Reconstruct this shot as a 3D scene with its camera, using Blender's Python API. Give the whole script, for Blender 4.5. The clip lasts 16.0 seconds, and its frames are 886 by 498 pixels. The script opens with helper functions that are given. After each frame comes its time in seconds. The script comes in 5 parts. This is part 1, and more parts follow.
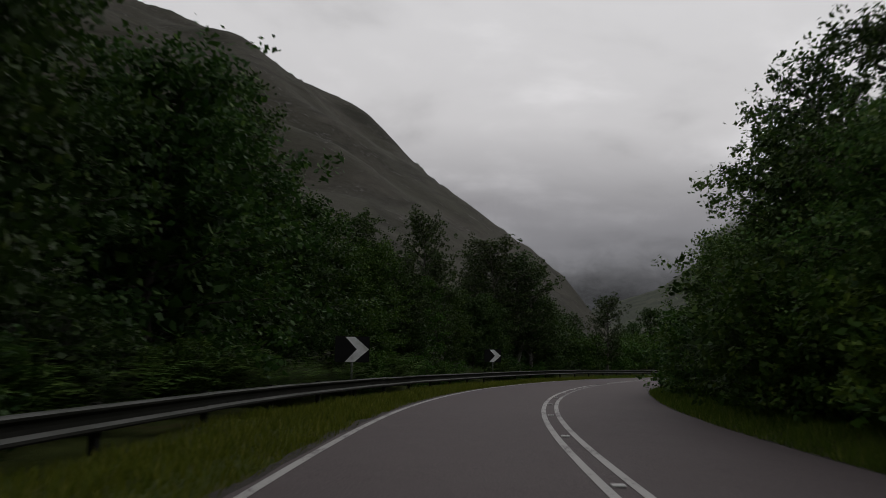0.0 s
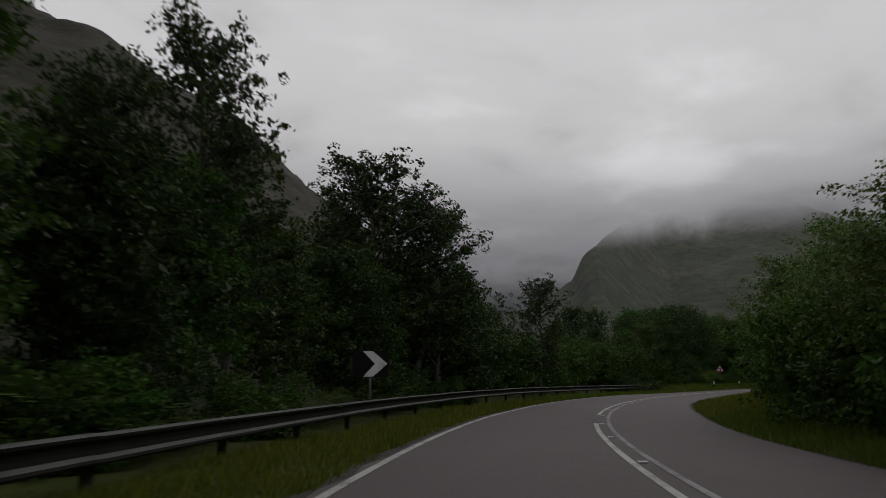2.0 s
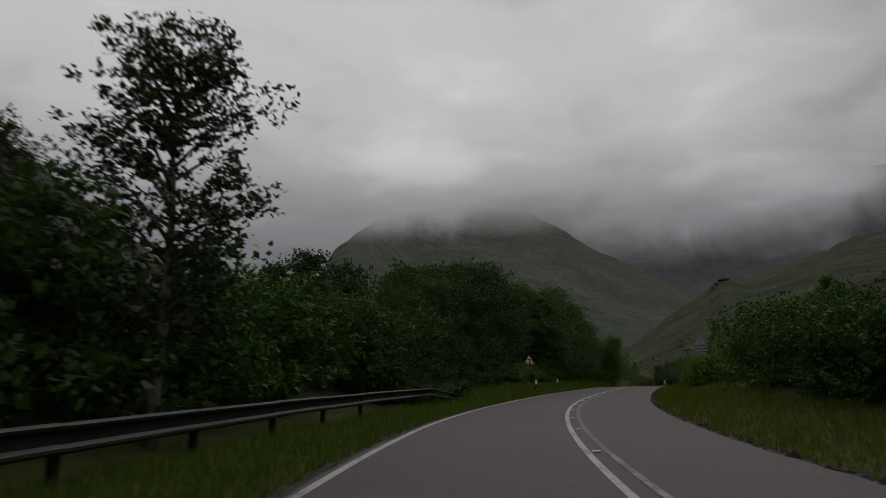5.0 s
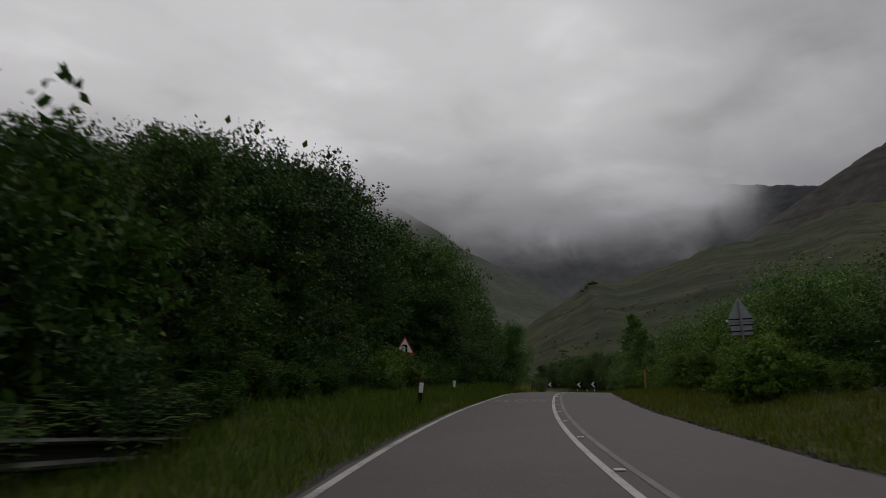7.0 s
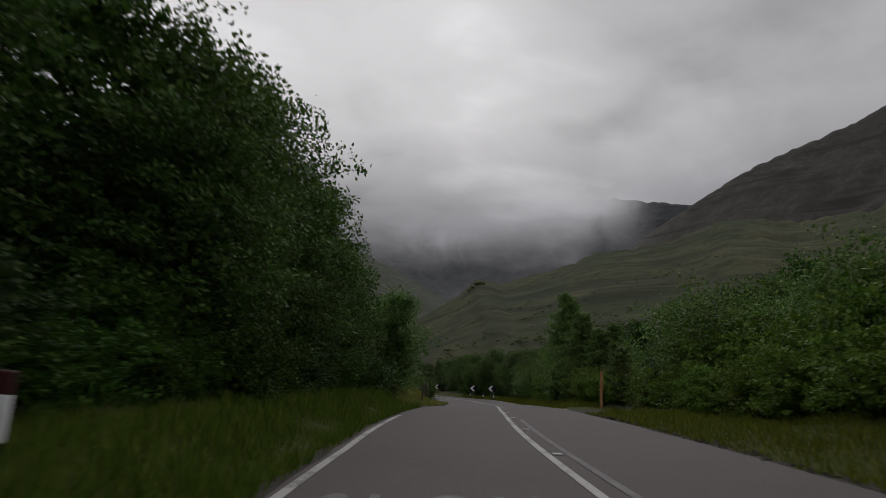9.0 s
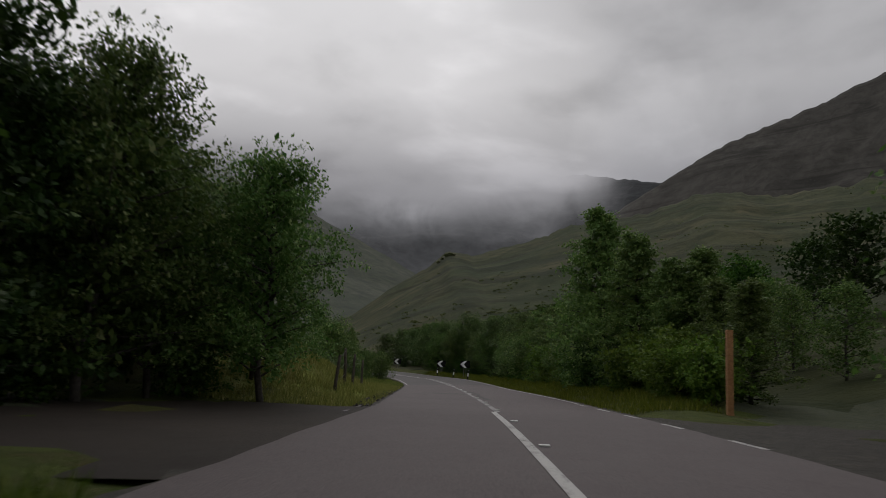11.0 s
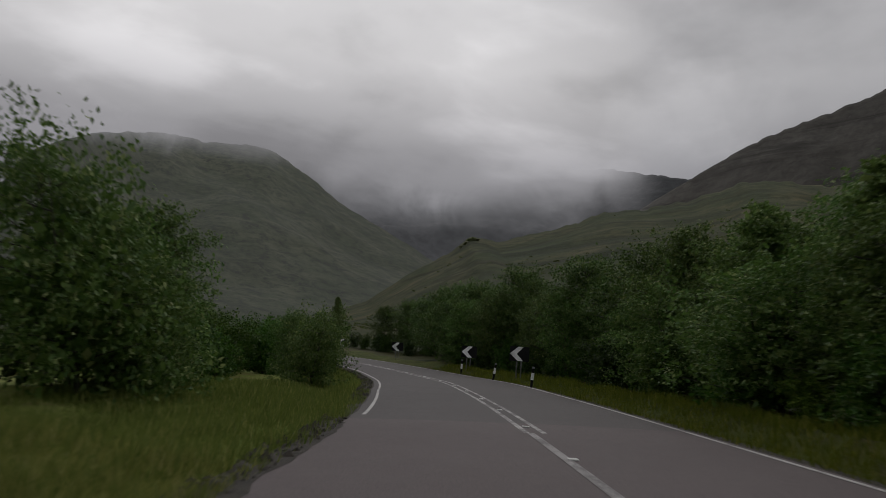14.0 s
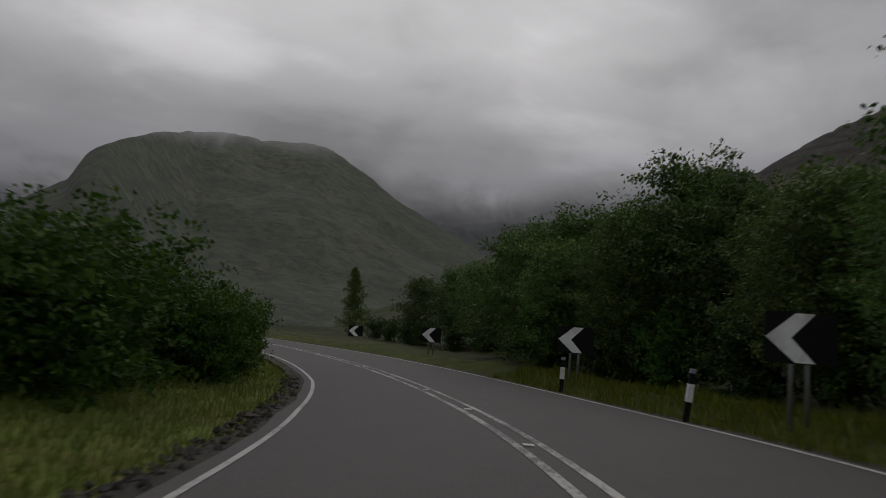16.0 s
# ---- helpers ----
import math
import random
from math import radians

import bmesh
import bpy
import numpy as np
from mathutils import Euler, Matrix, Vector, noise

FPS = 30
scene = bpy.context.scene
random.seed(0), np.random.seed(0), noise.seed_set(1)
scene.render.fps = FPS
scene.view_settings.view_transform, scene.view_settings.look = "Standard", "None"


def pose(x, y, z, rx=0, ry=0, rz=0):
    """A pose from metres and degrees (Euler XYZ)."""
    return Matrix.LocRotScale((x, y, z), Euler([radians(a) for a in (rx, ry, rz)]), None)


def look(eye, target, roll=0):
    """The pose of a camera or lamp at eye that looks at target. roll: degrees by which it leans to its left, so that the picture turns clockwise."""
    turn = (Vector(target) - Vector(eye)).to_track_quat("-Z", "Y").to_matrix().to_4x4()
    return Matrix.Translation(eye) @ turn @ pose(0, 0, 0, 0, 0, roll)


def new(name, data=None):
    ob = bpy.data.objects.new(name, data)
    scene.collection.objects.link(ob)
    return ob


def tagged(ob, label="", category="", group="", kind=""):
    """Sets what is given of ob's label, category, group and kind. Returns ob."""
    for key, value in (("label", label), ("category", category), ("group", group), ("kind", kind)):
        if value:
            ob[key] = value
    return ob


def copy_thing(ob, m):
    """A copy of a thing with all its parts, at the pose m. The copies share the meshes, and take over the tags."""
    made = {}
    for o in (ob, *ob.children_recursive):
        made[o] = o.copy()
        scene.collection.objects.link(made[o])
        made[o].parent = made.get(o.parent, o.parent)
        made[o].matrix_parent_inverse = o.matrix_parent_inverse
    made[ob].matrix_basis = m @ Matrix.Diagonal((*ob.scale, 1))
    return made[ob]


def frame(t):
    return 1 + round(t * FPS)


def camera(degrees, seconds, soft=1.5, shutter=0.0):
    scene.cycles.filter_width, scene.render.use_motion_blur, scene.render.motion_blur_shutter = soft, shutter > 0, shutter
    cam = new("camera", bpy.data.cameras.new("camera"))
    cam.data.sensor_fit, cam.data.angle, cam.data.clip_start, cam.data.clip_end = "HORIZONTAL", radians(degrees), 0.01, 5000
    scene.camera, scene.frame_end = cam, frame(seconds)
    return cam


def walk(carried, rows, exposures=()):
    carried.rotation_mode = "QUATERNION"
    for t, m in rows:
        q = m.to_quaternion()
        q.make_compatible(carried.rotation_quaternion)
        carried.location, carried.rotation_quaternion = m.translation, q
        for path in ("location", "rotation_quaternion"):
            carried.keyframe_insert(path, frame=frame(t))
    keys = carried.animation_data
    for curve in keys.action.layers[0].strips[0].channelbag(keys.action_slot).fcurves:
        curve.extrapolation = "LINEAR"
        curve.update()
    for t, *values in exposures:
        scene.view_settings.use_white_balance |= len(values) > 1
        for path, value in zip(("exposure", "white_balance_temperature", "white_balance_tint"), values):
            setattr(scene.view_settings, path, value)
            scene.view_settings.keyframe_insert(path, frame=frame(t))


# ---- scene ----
# A country road through a wooded glen under low cloud, seen from a car.
cam = camera(63.0, 16.0, soft=0.85, shutter=0.25)

# seconds, eye x y z, heading to the left, tilt up, lean
PATH = [
    (0, 0.06, 0.00, 1.10, -0.04, 9.22, 0.67),
    (0.5, 0.14, 5.96, 1.15, -2.22, 9.82, 0.25),
    (1, 0.33, 11.89, 1.16, -4.40, 10.14, -0.19),
    (1.5, 0.93, 17.85, 1.15, -6.69, 10.39, -0.54),
    (2, 1.85, 23.88, 1.16, -9.55, 10.62, -0.70),
    (2.5, 3.07, 29.62, 1.17, -13.15, 10.74, -0.60),
    (3, 4.66, 35.41, 1.21, -16.33, 10.76, -0.46),
    (3.5, 6.60, 40.83, 1.23, -19.65, 10.63, -0.50),
    (4, 8.75, 46.23, 1.26, -22.53, 10.53, -0.48),
    (4.5, 11.29, 51.41, 1.28, -25.72, 10.29, -0.57),
    (5, 14.14, 56.45, 1.34, -29.39, 10.10, -0.77),
    (5.5, 17.30, 61.52, 1.33, -32.55, 10.00, -0.83),
    (6, 20.77, 66.63, 1.33, -35.15, 9.97, -0.69),
    (6.5, 24.53, 71.71, 1.32, -37.39, 9.97, -0.41),
    (7, 28.52, 76.69, 1.32, -39.47, 9.99, -0.11),
    (7.5, 32.72, 81.52, 1.30, -41.63, 9.98, 0.16),
    (8, 37.07, 86.15, 1.29, -44.04, 9.98, 0.65),
    (8.5, 41.67, 90.55, 1.33, -46.60, 9.95, 1.29),
    (9, 46.57, 95.00, 1.32, -48.53, 10.04, 1.66),
    (9.5, 51.34, 99.09, 1.29, -49.81, 9.79, 1.86),
    (10, 55.97, 102.82, 1.28, -50.58, 9.26, 1.94),
    (10.5, 60.58, 106.36, 1.25, -50.94, 8.67, 1.95),
    (11, 65.23, 109.91, 1.11, -50.97, 8.14, 2.05),
    (11.5, 70.00, 113.69, 0.95, -50.77, 7.83, 2.34),
    (12, 74.97, 117.82, 0.85, -50.49, 7.73, 2.90),
    (12.5, 80.07, 122.11, 0.73, -50.44, 7.69, 3.49),
    (13, 85.07, 126.36, 0.58, -50.19, 7.65, 3.81),
    (13.5, 90.45, 130.84, 0.39, -49.76, 7.50, 4.02),
    (14, 95.90, 135.38, 0.20, -49.25, 7.41, 4.04),
    (14.5, 101.30, 139.99, -0.00, -48.46, 7.31, 4.03),
    (15, 106.55, 144.50, -0.19, -47.40, 7.13, 4.05),
    (15.5, 111.63, 148.95, -0.35, -46.19, 6.93, 4.18),
    (16, 116.64, 153.46, -0.47, -44.73, 6.93, 4.37),
]


def aim(x, y, z, yaw, tilt, lean):
    a, b = radians(yaw), radians(tilt)
    ahead = Vector((-math.sin(a) * math.cos(b), math.cos(a) * math.cos(b), math.sin(b)))
    return look((x, y, z), Vector((x, y, z)) + ahead * 2, lean)


# the clip's camera holds its picture a little brighter or darker on the way
EXPOSURES = [(0, 0.04), (0.6, -0.10), (1.5, -0.05), (3, -0.14), (4, 0.02), (5, -0.22), (7.5, -0.06), (8.5, 0.10), (10, 0.15), (12, 0.24), (13, 0.08), (14.5, 0.16), (15.3, 0.04), (16, -0.10)]
walk(cam, [(row[0], aim(*row[1:])) for row in PATH], EXPOSURES)

# ---------------------------------------------------------------- sky and light
CENTRE = (70.0, 95.0, 1.2)


def node(tree, kind, **values):
    n = tree.nodes.new(kind)
    for key, value in values.items():
        n.inputs[key].default_value = value
    return n


def math_node(tree, op, a, b=None, c=None, clamp=False):
    n = tree.nodes.new("ShaderNodeMath")
    n.operation, n.use_clamp = op, clamp
    for i, v in enumerate((a, b, c)):
        if v is None:
            continue
        if isinstance(v, (int, float)):
            n.inputs[i].default_value = v
        else:
            tree.links.new(v, n.inputs[i])
    return n.outputs[0]


def ramp_node(tree, fac, stops, ease="LINEAR"):
    n = tree.nodes.new("ShaderNodeValToRGB")
    n.color_ramp.interpolation = ease
    while len(n.color_ramp.elements) < len(stops):
        n.color_ramp.elements.new(0.5)
    for e, (p, c) in zip(n.color_ramp.elements, stops):
        e.position, e.color = p, (*c, 1) if len(c) == 3 else c
    tree.links.new(fac, n.inputs[0])
    return n.outputs[0]


def grey(v):
    return (v, v, v)


def noise_node(tree, vec, scale, detail=4.0, rough=0.55, warp=0.0):
    n = node(tree, "ShaderNodeTexNoise", Scale=scale, Detail=detail, Roughness=rough, Distortion=warp)
    if vec is not None:
        tree.links.new(vec, n.inputs["Vector"])
    return n.outputs["Fac"]


def mix_colour(tree, fac, a, b, blend="MIX"):
    n = tree.nodes.new("ShaderNodeMix")
    n.data_type, n.blend_type = "RGBA", blend
    for v, socket in ((fac, n.inputs[0]), (a, n.inputs[6]), (b, n.inputs[7])):
        if isinstance(v, (int, float)):
            socket.default_value = v
        elif isinstance(v, tuple):
            socket.default_value = (*v, 1)
        else:
            tree.links.new(v, socket)
    return n.outputs[2]


def cloud_layer(tree, way):
    """The colour of the low overcast in a direction, and its height as a sine."""
    sep = tree.nodes.new("ShaderNodeSeparateXYZ")
    tree.links.new(way, sep.inputs[0])
    z = sep.outputs[2]
    over = math_node(tree, "ADD", math_node(tree, "MAXIMUM", z, 0.0), 0.16)
    comb = tree.nodes.new("ShaderNodeCombineXYZ")
    tree.links.new(math_node(tree, "DIVIDE", sep.outputs[0], over), comb.inputs[0])
    tree.links.new(math_node(tree, "DIVIDE", sep.outputs[1], over), comb.inputs[1])
    big = noise_node(tree, comb.outputs[0], 0.55, 3, 0.5, 0.2)
    fine = noise_node(tree, comb.outputs[0], 1.7, 6, 0.5, 0.15)
    puff = math_node(tree, "ADD", math_node(tree, "MULTIPLY", big, 0.50), math_node(tree, "MULTIPLY", fine, 0.50))
    tone = ramp_node(tree, puff, [(0.36, grey(0.70)), (0.5, grey(0.99)), (0.63, grey(1.36))], "EASE")
    rise = ramp_node(tree, z, [(0.0, (0.190, 0.192, 0.204)), (0.17, (0.205, 0.204, 0.216)), (0.24, (0.278, 0.273, 0.284)),
                               (0.35, (0.555, 0.545, 0.550)), (0.5, (0.620, 0.612, 0.618)), (0.72, (0.40, 0.396, 0.405)), (1.0, (0.30, 0.300, 0.310))])
    # a thin bright gap over the saddle
    gap = tree.nodes.new("ShaderNodeVectorMath")
    gap.operation = "DOT_PRODUCT"
    tree.links.new(way, gap.inputs[0])
    gap.inputs[1].default_value = (math.sin(radians(67.5)) * math.cos(radians(15.5)), math.cos(radians(67.5)) * math.cos(radians(15.5)), math.sin(radians(15.5)))
    torn = noise_node(tree, way, 11.0, 5, 0.5, 0.2)
    near = math_node(tree, "ADD", gap.outputs["Value"], math_node(tree, "MULTIPLY", math_node(tree, "SUBTRACT", torn, 0.5), 0.022))
    tone = mix_colour(tree, 1.0, tone, ramp_node(tree, near, [(0.9925, grey(1.0)), (1.0005, grey(1.16))], "EASE"), "MULTIPLY")
    # heavier cloud over the moor
    heavy = tree.nodes.new("ShaderNodeVectorMath")
    heavy.operation = "DOT_PRODUCT"
    tree.links.new(way, heavy.inputs[0])
    heavy.inputs[1].default_value = (math.sin(radians(84)) * math.cos(radians(33)), math.cos(radians(84)) * math.cos(radians(33)), math.sin(radians(33)))
    tone = mix_colour(tree, 1.0, tone, ramp_node(tree, heavy.outputs["Value"], [(0.84, (1.02, 1.02, 1.03)), (0.985, (0.68, 0.68, 0.69))], "EASE"), "MULTIPLY")
    return mix_colour(tree, 1.0, rise, tone, "MULTIPLY"), z


world = bpy.data.worlds.new("overcast_sky")
scene.world = world
world.use_nodes = True
wt = world.node_tree
wt.nodes.clear()
w_coord = wt.nodes.new("ShaderNodeTexCoord")
w_cloud, _ = cloud_layer(wt, w_coord.outputs["Generated"])
w_sky = wt.nodes.new("ShaderNodeTexSky")
w_sky.sky_type = "NISHITA"
w_sky.sun_disc = False
w_sky.sun_elevation, w_sky.sun_rotation = radians(48), radians(60)
w_blue = node(wt, "ShaderNodeBackground", Strength=0.05)
wt.links.new(w_sky.outputs[0], w_blue.inputs[0])
w_grey = node(wt, "ShaderNodeBackground", Strength=1.0)
wt.links.new(w_cloud, w_grey.inputs[0])
w_mix = node(wt, "ShaderNodeMixShader", Fac=0.96)
wt.links.new(w_blue.outputs[0], w_mix.inputs[1])
wt.links.new(w_grey.outputs[0], w_mix.inputs[2])
w_out = wt.nodes.new("ShaderNodeOutputWorld")
wt.links.new(w_mix.outputs[0], w_out.inputs[0])

sun = new("sun", bpy.data.lights.new("sun", "SUN"))
sun.data.energy, sun.data.angle, sun.data.color = 0.5, radians(40), (1.0, 0.97, 0.93)
sun.matrix_world = look((0, 0, 300), (-math.sin(radians(60)) * 270, -math.cos(radians(60)) * 270, 0))

# ---------------------------------------------------------------- materials
def material(name):
    m = bpy.data.materials.new(name)
    m.use_nodes = True
    t = m.node_tree
    return m, t, t.nodes["Principled BSDF"]


def bump(t, bsdf, height, strength, distance):
    b = node(t, "ShaderNodeBump", Strength=strength, Distance=distance)
    t.links.new(height, b.inputs["Height"])
    t.links.new(b.outputs[0], bsdf.inputs["Normal"])


def place(t):
    return t.nodes.new("ShaderNodeNewGeometry").outputs["Position"]


def plain(name, colour, rough=0.6, metal=0.0, vary=0.25, scale=9.0, dirt=None):
    """Painted or metal surface with faint grain and grime."""
    m, t, b = material(name)
    p = place(t)
    n = noise_node(t, p, scale, 5, 0.6)
    dark = tuple(c * (1 - vary) for c in colour)
    base = mix_colour(t, n, dark, tuple(min(1, c * (1 + vary * 0.6)) for c in colour))
    if dirt:
        g = ramp_node(t, noise_node(t, p, scale * 0.35, 6, 0.65), [(0.48, grey(0)), (0.7, grey(0.75))])
        base = mix_colour(t, g, base, dirt)
    t.links.new(base, b.inputs["Base Color"])
    b.inputs["Roughness"].default_value, b.inputs["Metallic"].default_value = rough, metal
    bump(t, b, n, 0.15, 0.01)
    return m


def asphalt_material(name, base, light):
    m, t, b = material(name)
    p = place(t)
    broad = noise_node(t, p, 0.16, 4, 0.6, 0.4)
    mid = noise_node(t, p, 1.7, 5, 0.6)
    grain = noise_node(t, p, 42.0, 4, 0.7)
    c = mix_colour(t, ramp_node(t, broad, [(0.35, grey(0)), (0.68, grey(1))]), base, light)
    c = mix_colour(t, ramp_node(t, mid, [(0.3, grey(0.17)), (0.75, grey(0))]), c, tuple(v * 0.78 for v in base))
    c = mix_colour(t, 0.6, c, ramp_node(t, grain, [(0.34, grey(0.12)), (0.66, grey(0.95))]), "OVERLAY")
    t.links.new(c, b.inputs["Base Color"])
    t.links.new(ramp_node(t, mid, [(0.3, grey(0.76)), (0.7, grey(0.82))]), b.inputs["Roughness"])
    bump(t, b, grain, 0.5, 0.006)
    return m


def paint_material(name, colour, worn, amount):
    """Road paint, chipped away to the asphalt by patches."""
    m, t, b = material(name)
    p = place(t)
    chips = noise_node(t, p, 16.0, 5, 0.7)
    patch = noise_node(t, p, 0.9, 3, 0.6)
    wear = math_node(t, "ADD", math_node(t, "MULTIPLY", chips, 0.7), math_node(t, "MULTIPLY", patch, 0.5))
    f = ramp_node(t, wear, [(amount - 0.05, grey(0)), (amount + 0.06, grey(1))])
    t.links.new(mix_colour(t, f, colour, worn), b.inputs["Base Color"])
    b.inputs["Roughness"].default_value = 0.65
    bump(t, b, chips, 0.3, 0.004)
    return m


def ground_material(name="grass_ground", gain=1.0, brown=0.52):
    """Rough grass: green and straw drifts, brown dead growth and small dark hollows."""
    m, t, b = material(name)
    p = place(t)
    a = noise_node(t, p, 0.13, 5, 0.6, 0.6)
    c = noise_node(t, p, 1.1, 6, 0.65, 0.6)
    e = noise_node(t, p, 0.55, 6, 0.7, 1.2)
    d = noise_node(t, p, 14.0, 4, 0.7)
    col = mix_colour(t, ramp_node(t, a, [(0.35, grey(0)), (0.65, grey(1))]), (0.052, 0.088, 0.014), (0.105, 0.120, 0.028))
    col = mix_colour(t, ramp_node(t, c, [(0.40, grey(0)), (0.66, grey(0.85))]), col, (0.030, 0.046, 0.009))
    col = mix_colour(t, ramp_node(t, e, [(brown, grey(0)), (brown + 0.14, grey(0.8))]), col, (0.075, 0.055, 0.026))
    col = mix_colour(t, ramp_node(t, d, [(0.35, grey(0)), (0.75, grey(0.5))]), col, (0.115, 0.108, 0.036))
    col = mix_colour(t, 1.0, col, (gain, gain, gain), "MULTIPLY")
    t.links.new(col, b.inputs["Base Color"])
    b.inputs["Roughness"].default_value = 0.95
    b.inputs["Specular IOR Level"].default_value = 0.15
    bump(t, b, math_node(t, "ADD", c, math_node(t, "MULTIPLY", d, 0.4)), 0.9, 0.25)
    return m


def soil_material(name="dark_soil", dark=(0.020, 0.016, 0.012), mid=(0.050, 0.042, 0.032), light=(0.10, 0.085, 0.06)):
    m, t, b = material(name)
    p = place(t)
    n = noise_node(t, p, 3.5, 6, 0.7)
    t.links.new(ramp_node(t, n, [(0.3, dark), (0.55, mid), (0.75, light)]), b.inputs["Base Color"])
    b.inputs["Roughness"].default_value = 0.95
    bump(t, b, n, 1.0, 0.08)
    return m


def hill_material(name, low, high, rock, amount, scale, ledges=0.7):
    """Moorland: grass and heather in drifts, broken by crags."""
    m, t, b = material(name)
    p = place(t)
    a = noise_node(t, p, 0.006 * scale, 7, 0.62, 0.8)
    lie = t.nodes.new("ShaderNodeMapping")
    lie.inputs["Rotation"].default_value, lie.inputs["Scale"].default_value = (0.5, 0.35, 0.8), (1.0, 0.28, 2.6)
    t.links.new(p, lie.inputs[0])
    ledge = noise_node(t, lie.outputs[0], 0.0075 * scale, 8, 0.62, 0.9)
    c = noise_node(t, p, 0.03 * scale, 7, 0.68, 0.5)
    d = noise_node(t, p, 0.15 * scale, 5, 0.7)
    col = mix_colour(t, ramp_node(t, a, [(0.35, grey(0)), (0.66, grey(1))]), low, high)
    col = mix_colour(t, ramp_node(t, c, [(0.4, grey(0)), (0.68, grey(0.75))]), col, tuple(v * 0.55 for v in low))
    col = mix_colour(t, ramp_node(t, ledge, [(0.50, grey(0)), (0.62, grey(ledges))]), col, tuple(v * 0.42 for v in low))
    crag = math_node(t, "ADD", math_node(t, "MULTIPLY", c, 0.55), math_node(t, "MULTIPLY", d, 0.45))
    col = mix_colour(t, ramp_node(t, crag, [(amount, grey(0)), (amount + 0.07, grey(0.9))]), col, rock)
    t.links.new(col, b.inputs["Base Color"])
    b.inputs["Roughness"].default_value = 0.95
    b.inputs["Specular IOR Level"].default_value = 0.1
    bump(t, b, math_node(t, "ADD", c, math_node(t, "MULTIPLY", d, 0.35)), 0.16, 14.0 / scale)
    return m


def leaf_material(name, dark, light, tips, gloss=0.16, thin_share=0.28):
    """Leaves: each one differs a little, and so does each plant."""
    dark, light, tips = ((r, g, bl * 0.65) for r, g, bl in (dark, light, tips))
    m, t, b = material(name)
    geo = t.nodes.new("ShaderNodeNewGeometry")
    plant = t.nodes.new("ShaderNodeObjectInfo")
    col = mix_colour(t, geo.outputs["Random Per Island"], dark, light)
    col = mix_colour(t, ramp_node(t, geo.outputs["Random Per Island"], [(0.86, grey(0)), (1.0, grey(0.8))]), col, tips)
    hue = t.nodes.new("ShaderNodeHueSaturation")
    t.links.new(col, hue.inputs["Color"])
    t.links.new(math_node(t, "MULTIPLY_ADD", plant.outputs["Random"], 0.026, 0.487), hue.inputs["Hue"])
    t.links.new(math_node(t, "MULTIPLY_ADD", plant.outputs["Random"], 0.5, 0.75), hue.inputs["Value"])
    t.links.new(hue.outputs[0], b.inputs["Base Color"])
    b.inputs["Roughness"].default_value = 0.6
    b.inputs["Specular IOR Level"].default_value = gloss
    thin = node(t, "ShaderNodeBsdfTranslucent")
    t.links.new(hue.outputs[0], thin.inputs[0])
    mix = node(t, "ShaderNodeMixShader", Fac=thin_share)
    t.links.new(b.outputs[0], mix.inputs[1])
    t.links.new(thin.outputs[0], mix.inputs[2])
    t.links.new(mix.outputs[0], t.nodes["Material Output"].inputs[0])
    return m


def bark_material(name, dark, light, scale):
    m, t, b = material(name)
    p = t.nodes.new("ShaderNodeTexCoord").outputs["Object"]
    n = noise_node(t, p, scale, 6, 0.7, 0.6)
    t.links.new(ramp_node(t, n, [(0.35, dark), (0.65, light)]), b.inputs["Base Color"])
    b.inputs["Roughness"].default_value = 0.9
    bump(t, b, n, 0.8, 0.03)
    return m


ASPHALT = asphalt_material("purple_grey_asphalt", (0.066, 0.049, 0.050), (0.079, 0.060, 0.061))
# old dirty asphalt, with overhanging trees' shade put into its dark, dull surface
APRON = asphalt_material("old_shaded_asphalt", (0.022, 0.018, 0.015), (0.040, 0.032, 0.026))
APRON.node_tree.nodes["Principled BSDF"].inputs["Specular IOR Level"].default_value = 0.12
ASPHALT_NEW = asphalt_material("darker_asphalt", (0.047, 0.039, 0.039), (0.057, 0.048, 0.048))
PATCH = asphalt_material("tar_patch", (0.034, 0.029, 0.028), (0.050, 0.043, 0.042))
LINE = paint_material("white_road_paint", (0.40, 0.39, 0.375), (0.09, 0.08, 0.08), 0.66)
LINE_CHIPPED = paint_material("chipped_road_paint", (0.38, 0.37, 0.355), (0.085, 0.076, 0.076), 0.585)
LINE_WORN = paint_material("worn_road_paint", (0.24, 0.228, 0.222), (0.085, 0.077, 0.078), 0.60)
LINE_FAINT = paint_material("faint_road_paint", (0.15, 0.138, 0.135), (0.082, 0.074, 0.075), 0.57)
GROUND = ground_material(gain=0.85)
GROUND_DRY = ground_material("straw_pasture_ground", 2.4, 0.50)
SOIL = soil_material("dark_soil", (0.014, 0.011, 0.008), (0.032, 0.027, 0.020), (0.060, 0.050, 0.036))
GRIT = soil_material("grey_grit", (0.030, 0.027, 0.023), (0.060, 0.054, 0.047), (0.12, 0.11, 0.10))
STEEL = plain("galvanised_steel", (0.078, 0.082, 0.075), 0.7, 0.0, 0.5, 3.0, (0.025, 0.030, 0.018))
# algae stain plus painted shade, for posts and facets that don't face up
STEEL_SHADED = plain("shaded_algae_steel", (0.020, 0.020, 0.017), 0.9, 0.0, 0.6, 2.0, (0.009, 0.011, 0.006))
STEEL_SHADED.node_tree.nodes["Principled BSDF"].inputs["Specular IOR Level"].default_value = 0.1
SIGN_GREY = plain("grey_sign_back", (0.25, 0.27, 0.29), 0.5, 0.2, 0.15, 5.0)
POLE = plain("grey_pole", (0.13, 0.135, 0.125), 0.5, 0.3, 0.2, 8.0)
